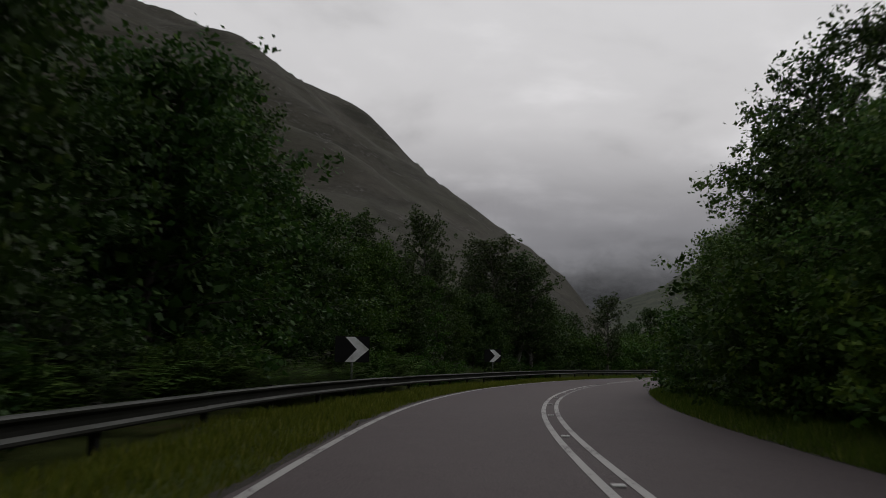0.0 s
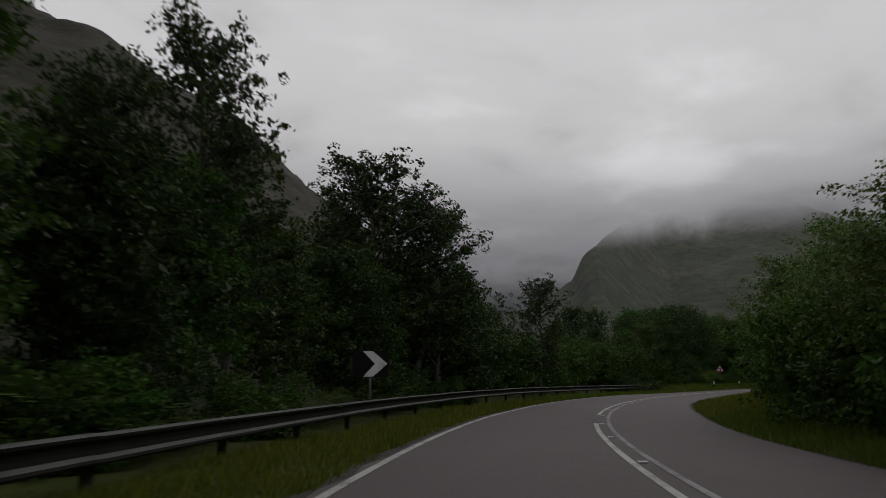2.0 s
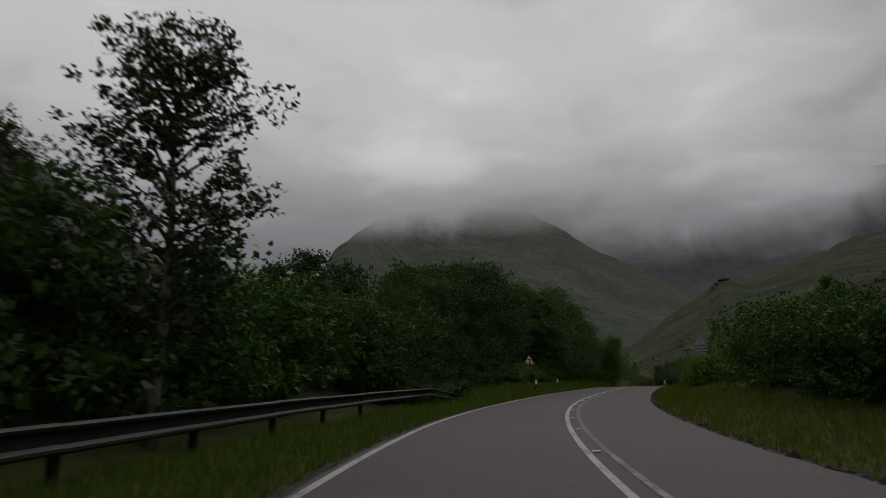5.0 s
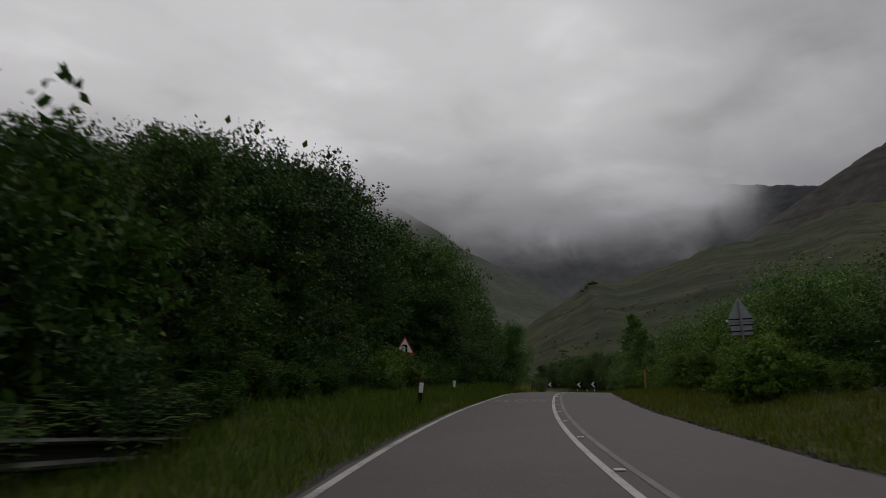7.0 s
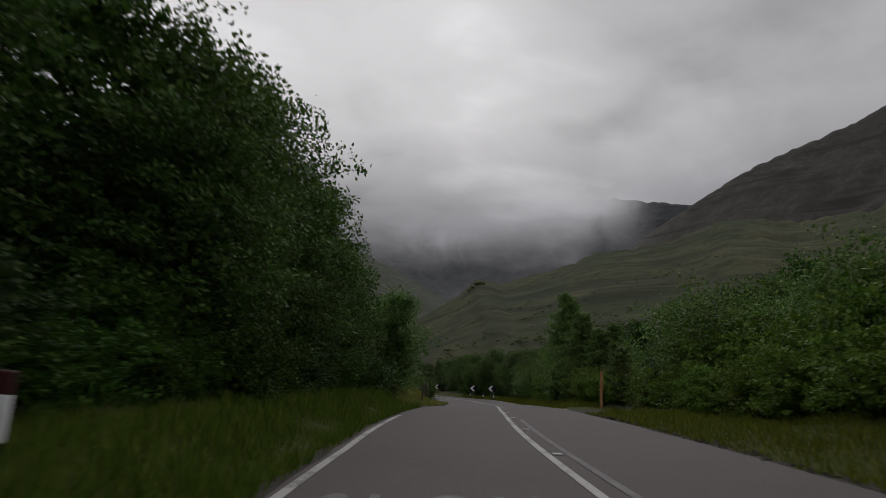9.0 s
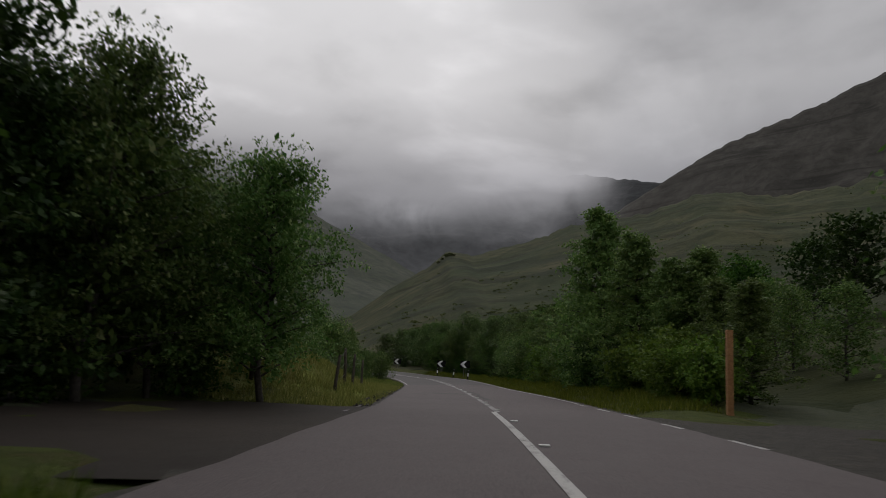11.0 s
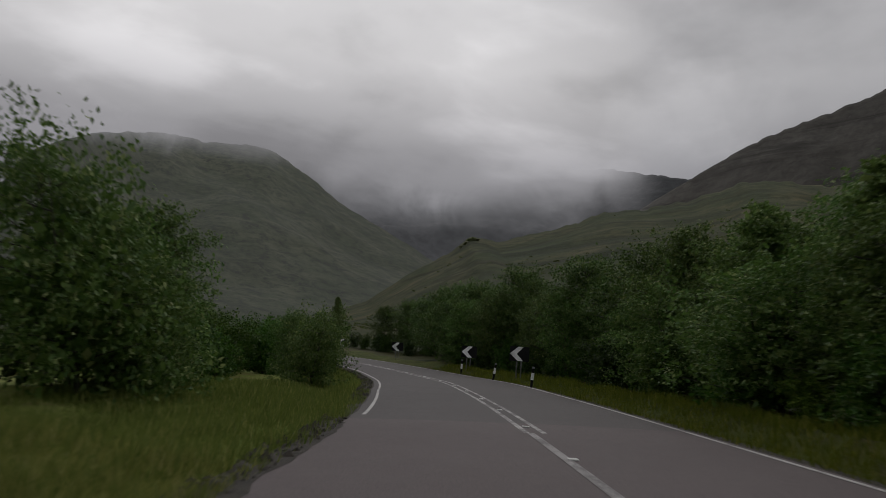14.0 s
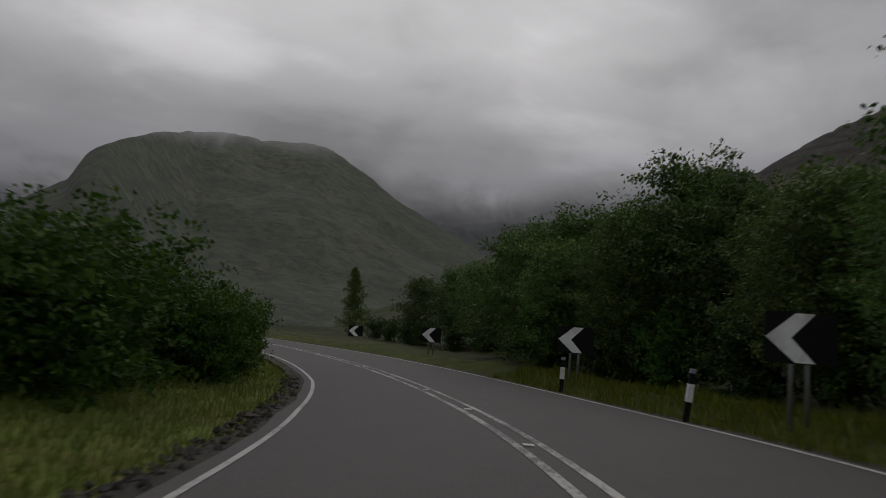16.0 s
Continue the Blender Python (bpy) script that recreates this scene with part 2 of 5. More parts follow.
BLACK = plain("black_sheet", (0.012, 0.012, 0.013), 0.5, 0.0, 0.3, 8.0)
BLACK.node_tree.nodes["Principled BSDF"].inputs["Specular IOR Level"].default_value = 0.08
WHITE = plain("white_sheeting", (0.80, 0.81, 0.82), 0.45, 0.0, 0.12, 6.0, (0.42, 0.42, 0.40))
RED = plain("red_sheeting", (0.42, 0.020, 0.028), 0.45, 0.0, 0.2, 6.0)
RED_DULL = plain("dull_red_reflector", (0.045, 0.006, 0.007), 0.5, 0.0, 0.2, 6.0)
CATSEYE = plain("stud_casing", (0.62, 0.62, 0.60), 0.4, 0.1, 0.2, 20.0)
OLD_WOOD = bark_material("weathered_wood", (0.030, 0.024, 0.018), (0.085, 0.070, 0.052), 14.0)
POST_WOOD = bark_material("brown_stained_post", (0.24, 0.115, 0.045), (0.38, 0.20, 0.085), 10.0)
BARK = bark_material("grey_brown_bark", (0.022, 0.019, 0.016), (0.070, 0.060, 0.050), 9.0)
BIRCH_BARK = bark_material("pale_bark", (0.045, 0.040, 0.036), (0.19, 0.18, 0.165), 7.0)
PALE_BARK = bark_material("lichen_grey_bark", (0.12, 0.115, 0.10), (0.30, 0.29, 0.26), 8.0)
WIRE = plain("fence_wire", (0.12, 0.12, 0.12), 0.5, 0.6)
LEAF_DARK = leaf_material("dark_leaves", (0.014, 0.038, 0.010), (0.040, 0.084, 0.020), (0.092, 0.140, 0.050), 0.25)
LEAF_MID = leaf_material("green_leaves", (0.020, 0.056, 0.010), (0.056, 0.112, 0.020), (0.110, 0.165, 0.045))
LEAF_LIGHT = leaf_material("fresh_leaves", (0.055, 0.110, 0.020), (0.120, 0.190, 0.036), (0.20, 0.26, 0.08))
LEAF_ALDER = leaf_material("alder_leaves", (0.042, 0.094, 0.026), (0.112, 0.182, 0.056), (0.30, 0.345, 0.22), 0.3, 0.36)
LEAF_WAYSIDE = leaf_material("wayside_leaves", (0.024, 0.062, 0.014), (0.076, 0.140, 0.034), (0.165, 0.215, 0.095), 0.35, 0.34)
LEAF_ROWAN = leaf_material("rowan_leaves", (0.030, 0.070, 0.019), (0.086, 0.145, 0.042), (0.190, 0.235, 0.120), 0.35, 0.36)
LEAF_SCRUB = leaf_material("moor_scrub_leaves", (0.060, 0.078, 0.034), (0.096, 0.116, 0.052), (0.13, 0.145, 0.08))
LEAF_YOUNG = leaf_material("young_tree_leaves", (0.058, 0.112, 0.036), (0.140, 0.210, 0.076), (0.25, 0.30, 0.16), 0.3, 0.36)
LEAF_BIRCH = leaf_material("birch_leaves", (0.017, 0.036, 0.012), (0.044, 0.074, 0.024), (0.085, 0.115, 0.045), 0.25)
FERN = leaf_material("bracken_fronds", (0.044, 0.086, 0.020), (0.090, 0.155, 0.040), (0.14, 0.20, 0.06), 0.2)
GRASS = leaf_material("grass_blades", (0.056, 0.076, 0.010), (0.125, 0.134, 0.022), (0.22, 0.19, 0.075), 0.12)
GRASS_GREEN = leaf_material("green_grass_blades", (0.042, 0.074, 0.011), (0.098, 0.128, 0.023), (0.19, 0.185, 0.07), 0.12)
GRASS_LUSH = leaf_material("lush_grass_blades", (0.082, 0.124, 0.036), (0.180, 0.218, 0.078), (0.34, 0.33, 0.19), 0.12)
GRASS_DRY = leaf_material("straw_grass_blades", (0.125, 0.150, 0.052), (0.262, 0.266, 0.115), (0.44, 0.39, 0.26), 0.12)
HILL_A = hill_material("dark_crags", (0.046, 0.046, 0.032), (0.066, 0.060, 0.050), (0.105, 0.095, 0.092), 0.555, 1.6)
HILL_B = hill_material("grey_green_hill", (0.054, 0.066, 0.042), (0.088, 0.094, 0.064), (0.038, 0.042, 0.036), 0.515, 1.3, 0.28)
# blue-grey distance haze is put into the base colours of this hill
HILL_C = hill_material("far_haze_grey_hill", (0.058, 0.062, 0.064), (0.076, 0.078, 0.080), (0.050, 0.051, 0.055), 0.56, 0.8, 0.25)
HILL_D = hill_material("brown_green_moor", (0.030, 0.043, 0.016), (0.076, 0.070, 0.034), (0.022, 0.032, 0.013), 0.515, 2.4, 0.85)
HILL_E = hill_material("dark_heather_slope", (0.058, 0.055, 0.049), (0.072, 0.068, 0.060), (0.080, 0.075, 0.070), 0.60, 1.4)
WOOD_FLOOR = soil_material("woodland_floor", (0.018, 0.024, 0.008), (0.034, 0.042, 0.014), (0.055, 0.050, 0.026))

# ---------------------------------------------------------------- the line of the road
# distance along, middle x, middle y, height
ROAD = np.array([
    (-30, 1.34, -29.50, -0.10), (0, 1.55, -0.04, -0.10), (15, 2.32, 14.81, 0.02), (30, 5.02, 29.29, 0.06), (45, 9.50, 43.31, 0.09),
    (60, 16.00, 56.51, 0.17), (75, 24.32, 68.80, 0.19), (90, 33.84, 80.18, 0.19), (105, 44.34, 90.67, 0.22), (115, 51.64, 97.32, 0.27),
    (122, 56.90, 101.92, 0.30), (129, 62.37, 106.35, 0.27), (136, 67.85, 110.61, 0.16), (143, 73.42, 114.88, -0.00), (150, 78.99, 119.20, -0.22),
    (165, 90.60, 128.69, -0.66), (180, 102.11, 138.34, -1.11), (194, 112.60, 147.63, -1.44), (201, 117.60, 152.45, -1.56), (208, 122.46, 157.50, -1.67),
    (216, 127.63, 164.01, -1.81), (224, 131.98, 171.00, -1.83), (233, 135.76, 178.70, -1.79), (243, 139.28, 187.85, -1.73), (254, 141.63, 198.43, -1.61),
    (268, 142.60, 212.49, -1.39), (300, 140.78, 244.53, -0.87)])


def spline(knots, values, at):
    """Natural cubic through the values."""
    n, h = len(knots), np.diff(knots)
    a, r = np.eye(n), np.zeros((n, values.shape[1]))
    for i in range(1, n - 1):
        a[i, i - 1 : i + 2] = h[i - 1], 2 * (h[i - 1] + h[i]), h[i]
        r[i] = 6 * ((values[i + 1] - values[i]) / h[i] - (values[i] - values[i - 1]) / h[i - 1])
    m = np.linalg.solve(a, r)
    i = np.clip(np.searchsorted(knots, at) - 1, 0, n - 2)
    x, hh = (at - knots[i])[:, None], h[i][:, None]
    slope = (values[i + 1] - values[i]) / hh - hh * (2 * m[i] + m[i + 1]) / 6
    return values[i] + slope * x + m[i] / 2 * x**2 + (m[i + 1] - m[i]) / (6 * hh) * x**3


LINE_S = np.arange(-30, 300.01, 0.5)
LINE_P = spline(ROAD[:, 0], ROAD[:, 1:], LINE_S)
LINE_T = np.gradient(LINE_P[:, :2], axis=0)
LINE_T /= np.linalg.norm(LINE_T, axis=1)[:, None]


def cross_fall(s, l):
    """The road's tilt into its bends, fading out on the verges."""
    slope = np.interp(s, (0, 15, 30, 45, 60, 75, 90, 105, 120, 135, 150, 165, 180, 195, 210, 225, 240, 255, 270), (0.012, 0.023, 0.035, 0.041, 0.031, 0.028, 0.009, 0.013, -0.004, 0.006, -0.010, -0.014, -0.017, -0.035, -0.044, -0.033, -0.028, -0.021, -0.017))
    reach = np.where(np.abs(l) < 4, l, np.sign(l) * np.maximum(0, 4 - (np.abs(l) - 4) * 2.2))
    return slope * reach


def on_road(s, l, up=0.0):
    """The place s along the road and l to the left of its middle."""
    p = [np.interp(s, LINE_S, LINE_P[:, k]) for k in range(3)]
    t = [np.interp(s, LINE_S, LINE_T[:, k]) for k in range(2)]
    return Vector((p[0] - t[1] * l, p[1] + t[0] * l, p[2] + up + float(cross_fall(s, l))))


def heading(s):
    """Turn about z that brings +y along the road."""
    t = [np.interp(s, LINE_S, LINE_T[:, k]) for k in range(2)]
    return math.degrees(math.atan2(-t[0], t[1]))


def road_coords(x, y):
    """s and l of many places."""
    x, y = np.asarray(x, float).ravel(), np.asarray(y, float).ravel()
    s, l = np.empty_like(x), np.empty_like(x)
    for k in range(0, len(x), 4000):
        dx, dy = x[k : k + 4000, None] - LINE_P[None, :, 0], y[k : k + 4000, None] - LINE_P[None, :, 1]
        i = (dx * dx + dy * dy).argmin(1)
        r = np.arange(len(i))
        s[k : k + 4000] = LINE_S[i] + np.clip(dx[r, i] * LINE_T[i, 0] + dy[r, i] * LINE_T[i, 1], -0.3, 0.3)
        d = np.hypot(dx[r, i], dy[r, i])
        side = LINE_T[i, 0] * dy[r, i] - LINE_T[i, 1] * dx[r, i]
        l[k : k + 4000] = np.sign(side) * d
    return s, l


def ease(x, a, b):
    t = np.clip((x - a) / (b - a), 0, 1)
    return t * t * (3 - 2 * t)


def lane_left(s):
    """The edge line's distance from the middle on the side that the car drives on."""
    return np.interp(s, (0, 10, 20, 30, 40, 50, 60, 75, 90, 100, 110, 120, 130, 140, 150, 160, 170, 180, 190, 200, 207, 214, 221, 230, 250), (3.26, 3.29, 3.36, 3.39, 3.22, 3.09, 3.17, 3.26, 3.15, 3.06, 2.99, 2.88, 2.97, 3.01, 3.00, 3.10, 3.15, 3.23, 3.19, 3.27, 3.17, 3.00, 2.62, 2.50, 2.52))


def edge_left(s):
    return lane_left(s) + 0.13 + 0.03 * ease(s, 150, 160) + 0.08 * ease(s, 185, 190)


def edge_right(s):
    return np.interp(s, (0, 10, 20, 30, 40, 50, 60, 75, 90, 100, 110, 120, 130, 140, 150, 160, 170, 180, 190, 200, 207, 214, 221, 230, 250), (-3.15, -3.32, -3.37, -3.38, -3.06, -3.09, -2.74, -2.79, -2.91, -2.96, -2.80, -2.84, -2.81, -2.88, -3.00, -3.27, -3.34, -3.38, -3.46, -3.51, -3.58, -3.60, -3.62, -3.65, -3.67))


def ground_height(x, y):
    """The lie of the land beside the road."""
    shape = np.shape(x)
    s, l = road_coords(x, y)
    base = np.interp(s, LINE_S, LINE_P[:, 2]) + cross_fall(s, l)
    left, right = np.maximum(l, 0), np.maximum(-l, 0)
    z = np.full_like(s, -0.07)
    wave = 0.09 * np.sin(s * 0.35 + l * 0.5) + 0.07 * np.sin(s * 0.83 - l * 0.7 + 1.0)
    z += ease(left, 3.4, 4.8) * 0.11 + ease(right - 0.85 * ease(s, 148, 160), 3.0, 4.3) * (0.18 + 0.28 * ease(s, 150, 160))
    z += wave * ease(np.abs(l), 4.5, 7)
    # wooded hillside on the outer side of the long bend
    wood = 1 - ease(s, 118, 150)
    z += wood * np.minimum(0.45 * np.maximum(left - 7.5, 0), 12 - 9 * ease(s, 45, 80))
    # raised verge before the side road
    z += ease(s, 90, 98) * (1 - ease(s, 134, 139)) * (0.40 * ease(left, 3.5, 4.3) + 0.2 * ease(left, 4.3, 6))
    # grassy bank
    bank = ease(s, 153, 160) * (1 - ease(s, 170, 185))
    low = 5.0 + 0.8 * ease(s, 158, 172)
    rise = 4.5 * np.tanh(0.62 * np.maximum(left - low + 0.4, 0) / 4.5)
    lumps = 0.16 * np.sin(s * 1.3 + l * 0.9) * np.sin(l * 1.1 - s * 0.4) + 0.10 * np.sin(s * 2.3 - l * 1.7)
    z += bank * (rise + lumps * ease(left, 6, 8) + 0.4 * ease(left, 3.9, 5.0) * (1 - ease(s, 160, 170)))
    # flat meadow beyond it
    z -= ease(s, 186, 205) * 0.02 * np.minimum(left, 40)
    # inner side of the bend, then the moor's foot
    z += (1 - ease(s, 30, 70)) * np.minimum(0.12 * np.maximum(right - 5, 0), 3)
    z += ease(s, 60, 90) * (1 - ease(s, 118, 135)) * 0.5 * ease(right, 4, 8)
    z += ease(s, 90, 165) * (1 - ease(s, 222, 262)) * np.minimum(0.40 * np.maximum(right - 11, 0), 16)
    out = base + z
    # the track on the right and the side road on the left lie level
    flat_l = ease(s, 139, 142) * (1 - ease(s, 151, 154)) * (1 - ease(left, 12, 16)) * (l > 0)
    flat_r = ease(s, 139, 142) * (1 - ease(s, 148, 152)) * (1 - ease(right, 10, 13)) * (l < 0)
    out = out * (1 - flat_l) * (1 - flat_r) + (base - 0.07) * (1 - (1 - flat_l) * (1 - flat_r))
    return out.reshape(shape)


def stand(s, l, up=0.0):
    """A place on the ground beside the road."""
    p = on_road(s, l)
    return Vector((p.x, p.y, float(ground_height(np.array([p.x]), np.array([p.y]))[0]) + up))


# ---------------------------------------------------------------- building helpers
def mesh_from(name, verts, faces, mat, smooth=False):
    me = bpy.data.meshes.new(name)
    me.from_pydata([tuple(v) for v in verts], [], [tuple(f) for f in faces])
    me.materials.append(mat)
    if smooth:
        me.polygons.foreach_set("use_smooth", [True] * len(me.polygons))
    me.update()
    return me


def part(name, bm, mat, parent, label=""):
    """Links a bmesh as one mesh under a thing or a part."""
    me = bpy.data.meshes.new(name)
    bm.to_mesh(me)
    bm.free()
    me.materials.append(mat)
    ob = new(name, me)
    ob.parent = parent
    if label:
        tagged(ob, label)
    return ob


def sheet(name, me, parent=None):
    ob = new(name, me)
    ob.parent = parent
    return ob


def box(bm, x0, x1, y0, y1, z0, z1, bevel=0.0):
    made = bmesh.ops.create_cube(bm, size=1)
    m = Matrix.Translation(((x0 + x1) / 2, (y0 + y1) / 2, (z0 + z1) / 2)) @ Matrix.Diagonal((x1 - x0, y1 - y0, z1 - z0, 1))
    bmesh.ops.transform(bm, matrix=m, verts=made["verts"])
    if bevel:
        edges = list({e for v in made["verts"] for e in v.link_edges})
        bmesh.ops.bevel(bm, geom=edges, offset=bevel, segments=2, affect="EDGES", profile=0.5)
    return bm


def slab(points, depth, y=0.0, bevel=0.0):
    """An upright sheet with the outline (x, z) given, its face towards -y."""
    bm = bmesh.new()
    vs = [bm.verts.new((x, y, z)) for x, z in points]
    f = bm.faces.new(vs)
    made = bmesh.ops.extrude_face_region(bm, geom=[f])
    bmesh.ops.translate(bm, vec=(0, depth, 0), verts=[g for g in made["geom"] if isinstance(g, bmesh.types.BMVert)])
    bmesh.ops.recalc_face_normals(bm, faces=bm.faces)
    if bevel:
        bmesh.ops.bevel(bm, geom=list(bm.edges), offset=bevel, segments=1, affect="EDGES")
    return bm


def rounded(points, radius, steps=4):
    """Outline with its corners rounded."""
    out, n = [], len(points)
    for i in range(n):
        a, b, c = Vector(points[i - 1]), Vector(points[i]), Vector(points[(i + 1) % n])
        p, q = b + (a - b).normalized() * radius, b + (c - b).normalized() * radius
        for k in range(steps + 1):
            u = k / steps
            out.append(tuple(p * (1 - u) ** 2 + b * 2 * u * (1 - u) + q * u * u))
    return out


def tube(bm, pts, radii, sides=6):
    """A tapering round limb along the points."""
    rings = []
    for i, (p, r) in enumerate(zip(pts, radii)):
        d = (pts[min(i + 1, len(pts) - 1)] - pts[max(i - 1, 0)]).normalized()
        u = d.cross(Vector((0.31, 0.82, 0.48))).normalized()
        v = d.cross(u)
        rings.append([bm.verts.new(p + (u * math.cos(6.2832 * k / sides) + v * math.sin(6.2832 * k / sides)) * r) for k in range(sides)])
    for a, b in zip(rings, rings[1:]):
        for k in range(sides):
            f = bm.faces.new((a[k], a[(k + 1) % sides], b[(k + 1) % sides], b[k]))
            f.smooth = True
    bm.faces.new(rings[-1])
    bm.faces.new(rings[0][::-1])


def cylinder(bm, x, y, z0, z1, r, sides=12):
    tube(bm, [Vector((x, y, z0)), Vector((x, y, (z0 + z1) / 2)), Vector((x, y, z1))], [r, r, r], sides)
    return bm


# ---------------------------------------------------------------- land
def axis_steps(low, high, fine, reach):
    inner = np.arange(low, high + 0.01, fine)
    outer = np.geomspace(fine * 1.5, reach, 26)
    return np.concatenate([low - outer[::-1], inner, high + outer])


def build_ground():
    xs, ys = axis_steps(-30, 190, 1.1, 3300), axis_steps(-20, 260, 1.1, 3300)
    gx, gy = np.meshgrid(xs, ys, indexing="ij")
    gz = ground_height(gx, gy)
    far = np.hypot(np.maximum(np.maximum(-30 - gx, gx - 190), 0), np.maximum(np.maximum(-20 - gy, gy - 260), 0))
    gz = gz * (1 - ease(far, 60, 500)) + (-1.0) * ease(far, 60, 500)
    rng = np.random.default_rng(4)
    s, l = road_coords(gx, gy)
    rough = ease(np.abs(l), 4.6, 7).reshape(gx.shape)
    gz += rng.normal(0, 0.05, gx.shape) * rough
    n, m = gx.shape
    verts = np.stack([gx, gy, gz], -1).reshape(-1, 3)
    i, j = np.meshgrid(np.arange(n - 1), np.arange(m - 1), indexing="ij")
    a = (i * m + j).ravel()
    faces = np.stack([a, a + m, a + m + 1, a + 1], 1)
    me = mesh_from("ground", verts.tolist(), faces.tolist(), GROUND, True)
    me.materials.append(HILL_D)
    me.materials.append(WOOD_FLOOR)
    me.materials.append(GROUND_DRY)
    s, l = road_coords(*verts[faces].mean(1)[:, :2].T)
    verge = (l < 8.2) & (l > -6.5) | (s > 150) & (s < 245) & (l > 0) & (l < 45)
    me.polygons.foreach_set("material_index", np.where(verge, np.where((s > 155) & (l > 0), 3, 0), np.where((s < 156) & (np.abs(l) < 60), 2, 1)).astype(np.int32))
    ob = sheet("ground", me)
    return tagged(ob, "rough green and straw coloured grassland beside the road", "ground", kind="structure")


def hash_noise(x, y, z=0.0):
    return noise.fractal(Vector((x, y, z)), 0.9, 2.1, 5)


def build_mountain(label, profile, ridge, foot, low, mat, power, roughness, seed, step=0.2, eye=CENTRE, bumps=1.0):
    """A ridge seen from one place: bearings and heights in degrees, its crest and foot at these distances."""
    az = np.arange(profile[0][0], profile[-1][0] + 0.001, step)
    el = np.interp(az, [p[0] for p in profile], [p[1] for p in profile])
    rows = 64
    verts = []
    reach = max(ridge[1]) if isinstance(ridge, tuple) else ridge
    size = (reach - (max(foot[1]) if isinstance(foot, tuple) else foot)) * 0.30
    for a, e in zip(az, el):
        wob = 1 + 0.08 * noise.noise(Vector((a * 0.09, seed, 1.0)))
        r_top, r_low = (float(np.interp(a, *ridge)) if isinstance(ridge, tuple) else ridge) * wob, float(np.interp(a, *foot)) if isinstance(foot, tuple) else foot
        crest = eye[2] + r_top * math.tan(radians(e))
        jag = r_top * math.tan(radians(e)) * 0.010 * bumps * hash_noise(a * 1.1, seed, 5.0)
        sin, cos = math.sin(radians(a)), math.cos(radians(a))
        for k in range(rows + 4):
            f = k / rows
            r = r_low + (r_top - r_low) * f
            if k > rows:
                z = crest + jag - (k - rows) * reach * 0.05
            else:
                z = low + (crest - low) * f**power + jag * f**9
                mid = min(1.0, 4 * f) * min(1.0, (1 - f) * 4)
                x, y = eye[0] + sin * r, eye[1] + cos * r
                gully = noise.ridged_multi_fractal(Vector((x / size, y / size, seed)), 1.0, 2.1, 3, 1.0, 2.0) - 1.0
                lump = noise.fractal(Vector((x / size * 1.9, y / size * 1.9, seed + 9.0)), 1.2, 2.1, 2)
                z += (crest - low) * roughness * mid * (0.32 * gully + 0.8 * lump)
            verts.append((eye[0] + sin * r, eye[1] + cos * r, z))
    w = rows + 4
    faces = [(i * w + k, (i + 1) * w + k, (i + 1) * w + k + 1, i * w + k + 1) for i in range(len(az) - 1) for k in range(w - 1)]
    ob = sheet("mountain", mesh_from("mountain", verts, faces, mat, True))
    tagged(ob, label, "mountain", kind="structure")
    return np.array(verts).reshape(len(az), w, 3)


def cloud_material(name, low, high, ragged, top, veil, dip=0.0):
    """Ragged lower edge of the cloud deck; it has the colour of the sky behind it."""
    m = bpy.data.materials.new(name)
    m.use_nodes = True
    t = m.node_tree
    t.nodes.clear()
    geo = t.nodes.new("ShaderNodeNewGeometry")
    sub = t.nodes.new("ShaderNodeVectorMath")
    sub.operation = "SUBTRACT"
    t.links.new(geo.outputs["Position"], sub.inputs[0])
    sub.inputs[1].default_value = CENTRE
    unit = t.nodes.new("ShaderNodeVectorMath")
    unit.operation = "NORMALIZE"
    t.links.new(sub.outputs[0], unit.inputs[0])
    colour, z = cloud_layer(t, unit.outputs[0])
    tatters = noise_node(t, unit.outputs[0], 7.0, 7, 0.6, 0.7)
    h = math_node(t, "ADD", z, math_node(t, "MULTIPLY", math_node(t, "SUBTRACT", tatters, 0.5), ragged))
    axes = t.nodes.new("ShaderNodeSeparateXYZ")
    t.links.new(unit.outputs[0], axes.inputs[0])
    bearing = math_node(t, "DIVIDE", math_node(t, "ARCTAN2", axes.outputs[0], axes.outputs[1]), math.pi / 2)
    if dip:
        # it hangs lower in the head of the valley
        h = math_node(t, "ADD", h, ramp_node(t, bearing, [(22 / 90, grey(0.050 * dip)), (42 / 90, grey(0.0))], "EASE"))
    alpha = ramp_node(t, h, [(low, grey(veil)), (high, grey(top))], "EASE")
    # it thins out towards the saddle
    thin = ramp_node(t, math_node(t, "ADD", bearing, math_node(t, "MULTIPLY", math_node(t, "SUBTRACT", tatters, 0.5), 0.07)), [(57.5 / 90, grey(1)), (65.5 / 90, grey(0))], "EASE")
    alpha = math_node(t, "MULTIPLY", alpha, thin)
    glow = node(t, "ShaderNodeEmission", Strength=1.0)
    t.links.new(colour, glow.inputs[0])
    clear = node(t, "ShaderNodeBsdfTransparent")
    mix = t.nodes.new("ShaderNodeMixShader")
    t.links.new(alpha, mix.inputs[0])
    t.links.new(clear.outputs[0], mix.inputs[1])
    t.links.new(glow.outputs[0], mix.inputs[2])
    out = t.nodes.new("ShaderNodeOutputMaterial")
    t.links.new(mix.outputs[0], out.inputs[0])
    return m


